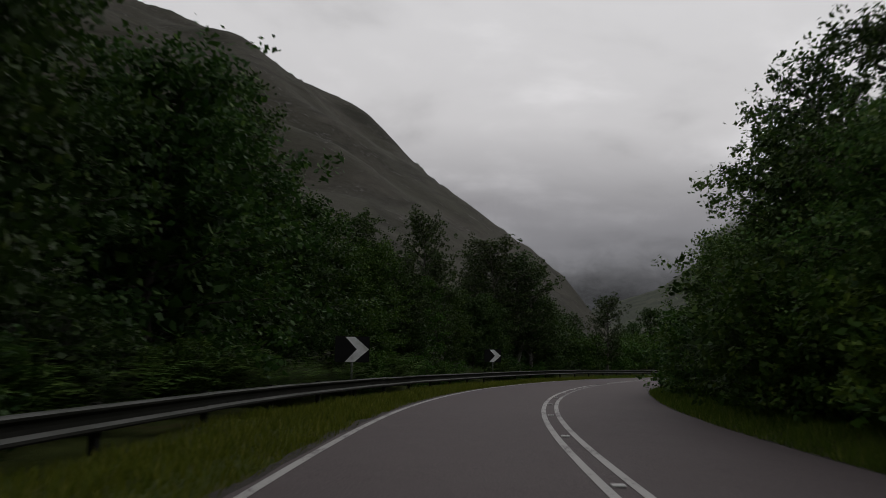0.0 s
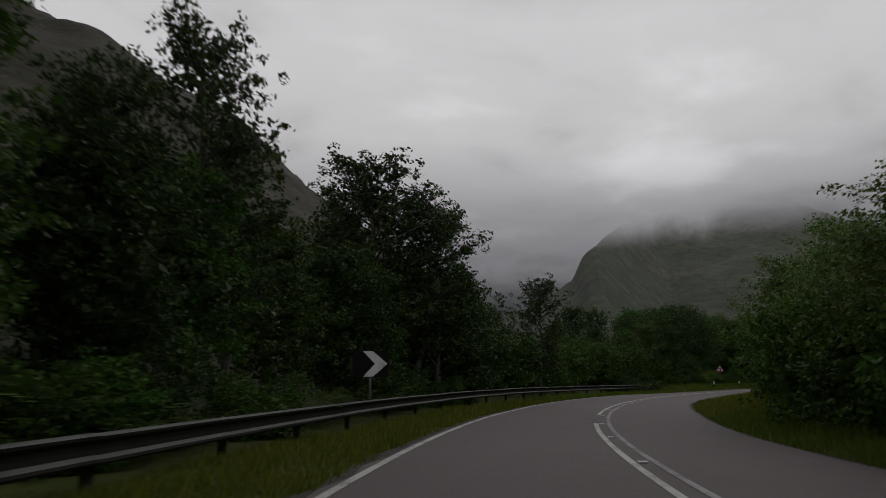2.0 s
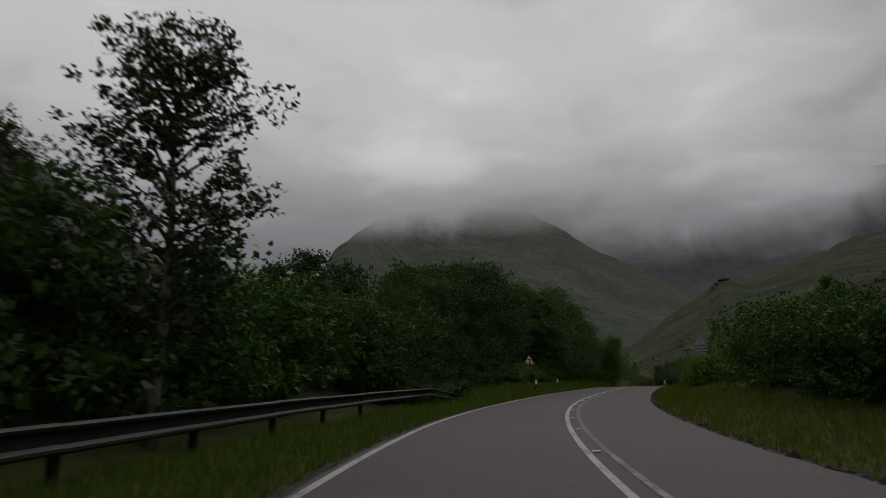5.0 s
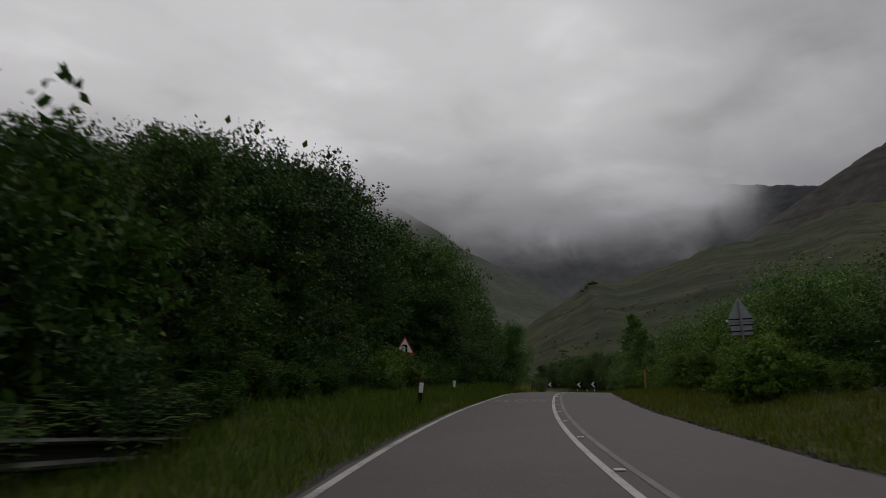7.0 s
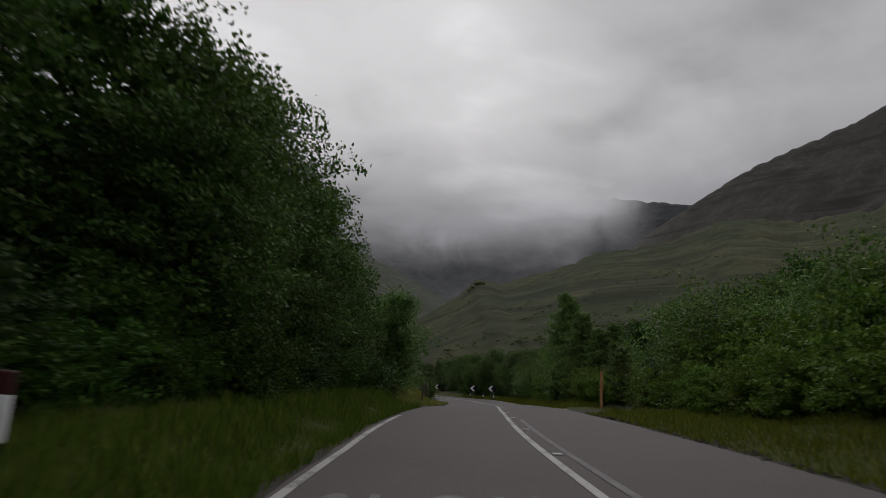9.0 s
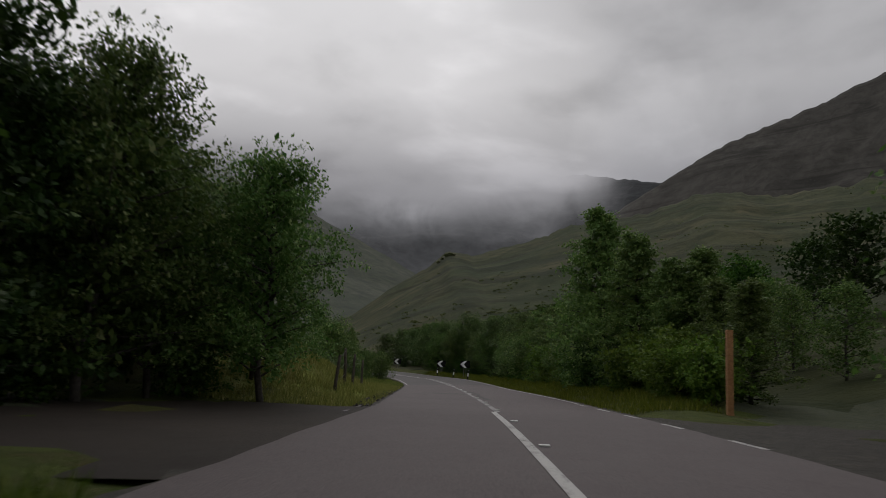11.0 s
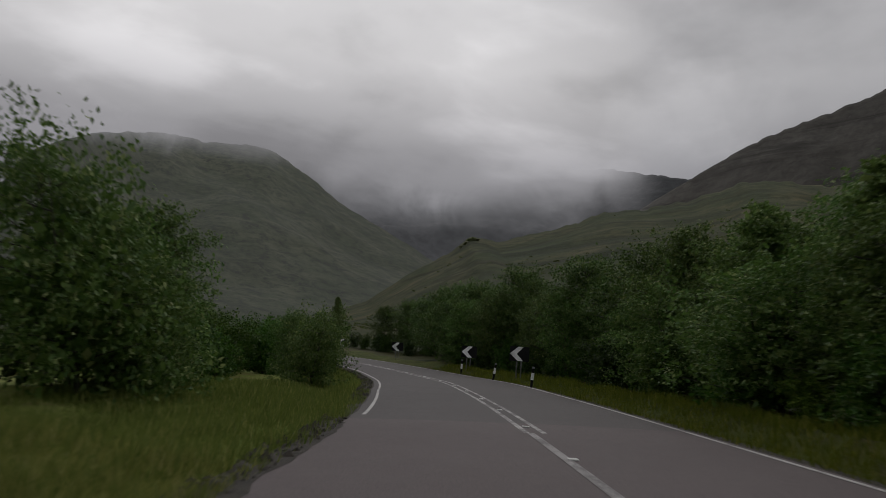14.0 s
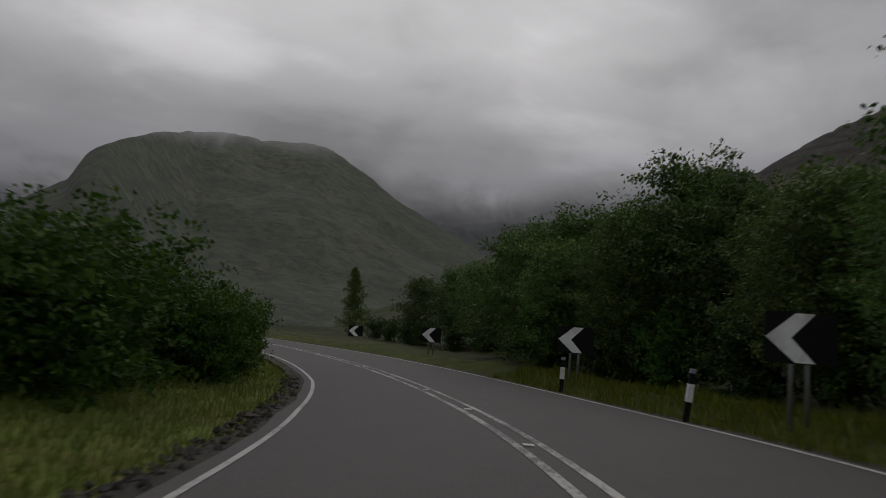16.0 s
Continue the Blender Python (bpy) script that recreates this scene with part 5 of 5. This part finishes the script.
GORSE.put(204.5, 10.0, 2.2, 1.0)
row(GORSE, 225, 234, 2.6, 5.6, 6.4, 2.0, 1.91)
row(ALDER, 217, 226, 3.6, 10.0, 13.0, 3.6, 3.4)


def build_fern(seed):
    rng = np.random.default_rng(seed)
    leaves = []
    for k in range(11):
        a = k * 0.571 * 2 + rng.uniform(-0.3, 0.3)
        length, rise = rng.uniform(0.7, 1.05), rng.uniform(0.6, 1.0)
        side = np.array([-math.sin(a), math.cos(a), 0])
        for j in range(3, 15):
            f = j / 15
            p = np.array([math.cos(a) * length * f, math.sin(a) * length * f, rise * math.sin(f * 2.1) * 0.9])
            w = 0.26 * (1 - f) ** 0.7 + 0.03
            for d in (-1, 1):
                tip = p + side * d * w + np.array([math.cos(a), math.sin(a), -0.2]) * w * 0.4
                thick = np.array([math.cos(a), math.sin(a), 0]) * 0.028
                leaves.append([p - thick, (p + tip) / 2 - thick * 1.2, tip, (p + tip) / 2 + thick * 1.2])
    me = quads("bracken", np.array(leaves), FERN)
    return tagged(new("bracken", me), "green bracken clump behind the crash barrier", "fern", "bracken clumps")


ferns = [build_fern(300 + i) for i in range(3)]
spread = [(plant_rng.uniform(-8, 52), plant_rng.uniform(6.3, 7.9)) for _ in range(100)] + [(plant_rng.uniform(14, 30), plant_rng.uniform(6.4, 8.2)) for _ in range(45)] + [(plant_rng.uniform(86, 138), plant_rng.uniform(5.4, 6.6)) for _ in range(50)] + [(plant_rng.uniform(156, 177), plant_rng.uniform(6.0, 13.0)) for _ in range(42)]
for n, (s, l) in enumerate(spread):
    p = stand(s, l)
    g = plant_rng.uniform(0.7, 1.25) * (1.3 if s < 30 else 1.0)
    m = pose(p.x, p.y, p.z - 0.03, 0, 0, plant_rng.uniform(0, 360)) @ Matrix.Diagonal((g, g, g, 1))
    if n < 3:
        ferns[n].matrix_basis = m
    else:
        copy_thing(ferns[n % 3], m).matrix_basis = m


def build_grass(label, bands, seed, mat=GRASS):
    """Blades of grass over stretches (s0, s1, l0, l1, how many, height)."""
    rng = np.random.default_rng(seed)
    every = []
    for s0, s1, l0, l1, count, tall in bands:
        s = rng.uniform(s0, s1, count)
        l0 = l0(s) if callable(l0) else l0
        l = l0 + (l1 - l0) * rng.uniform(0, 1, count)
        t = np.stack([np.interp(s, LINE_S, LINE_T[:, k]) for k in range(2)], 1)
        x = np.interp(s, LINE_S, LINE_P[:, 0]) - t[:, 1] * l
        y = np.interp(s, LINE_S, LINE_P[:, 1]) + t[:, 0] * l
        z = ground_height(x, y) - 0.02
        tuft = 0.6 + 0.8 * (np.sin(s * 1.9 + l * 3.0) * np.sin(s * 0.7 - l * 2.1) * 0.5 + 0.5)
        h = tall * rng.uniform(0.4, 1.25, count) * tuft
        a, lean = rng.uniform(0, 6.283, count), rng.uniform(0.1, 0.6, count) * h
        b = rng.uniform(0, 6.283, count)
        root = np.stack([x, y, z], 1)
        wide = np.stack([np.cos(a), np.sin(a), 0 * a], 1) * rng.uniform(0.008, 0.018, count)[:, None]
        bend = np.stack([np.cos(b) * lean, np.sin(b) * lean, 0 * a], 1)
        up = np.stack([0 * a, 0 * a, h], 1)
        every.append(np.stack([root - wide, root + wide, root + bend + up], 1))
    ob = new("verge_grass", triangles("verge_grass", np.concatenate(every), mat))
    return tagged(ob, label, "grass", kind="stuff")


def left_foot(s):
    return edge_left(s) + 0.07


def right_foot(s):
    return edge_right(s) - 0.07


build_grass("green and straw grass on the roadside verges", [
    (-4, 60, left_foot, 5.9, 46000, 0.17), (50, 138, right_foot, -7.2, 56000, 0.20), (152, 225, right_foot, -5.8, 36000, 0.24)], 77)
build_grass("tall green grass on the roadside verges", [(60, 114, left_foot, 6.0, 32000, 0.22), (112, 138, left_foot, 4.9, 16000, 0.22), (97, 138, left_foot, 4.7, 12000, 0.28), (4, 50, right_foot, -5.4, 26000, 0.22)], 80, GRASS_GREEN)
build_grass("straw and green tussock grass on the bank", [(152.5, 181, left_foot, 8.5, 60000, 0.20), (157, 182, 8.5, 18, 44000, 0.26)], 78, GRASS_DRY)
build_grass("lush green grass beside the bend", [(178, 201, left_foot, 9.0, 46000, 0.20), (200, 240, left_foot, 6.5, 22000, 0.20)], 79, GRASS_LUSH)


def build_scrub(count, seed):
    """Bushes and heather over the lower moor, too many to count."""
    rng = np.random.default_rng(seed)
    n_az, n_r, _ = MOOR.shape
    i = rng.integers(0, int(n_az * 0.6), count * 6)
    k = np.minimum(rng.exponential(16, count * 6).astype(int) + 2, n_r - 6)
    p = MOOR[i, k] + rng.normal(0, 2.5, (count * 6, 3)) * np.array([1, 1, 0])
    thick = np.array([noise.fractal(Vector((x / 45, y / 45, 4.0)), 0.8, 2.1, 4) for x, y, z in p])
    keep = np.argsort(-thick + rng.normal(0, 0.18, len(thick)) + k * 0.008)[:count]
    p, far = p[keep], k[keep] / n_r
    leaves = 24
    wide = rng.uniform(0.4, 1.2, count)
    off = units(rng.normal(0, 1, (count, leaves, 3))) * rng.uniform(0.5, 1, (count, leaves, 1)) * wide[:, None, None] * np.array([1, 1, 0.45])
    off[..., 2] = np.abs(off[..., 2])
    centres = (p[:, None] + off).reshape(-1, 3)
    size = np.repeat(wide * 0.55, leaves)[:, None]
    corners = leaf_corners(centres, units(off.reshape(-1, 3)), size, rng, 0.1, 0.9)
    ob = new("moor_scrub", quads("moor_scrub", corners, LEAF_SCRUB))
    return tagged(ob, "low dark green scrub scattered over the moor", "scrub", kind="stuff")


build_scrub(3400, 91)
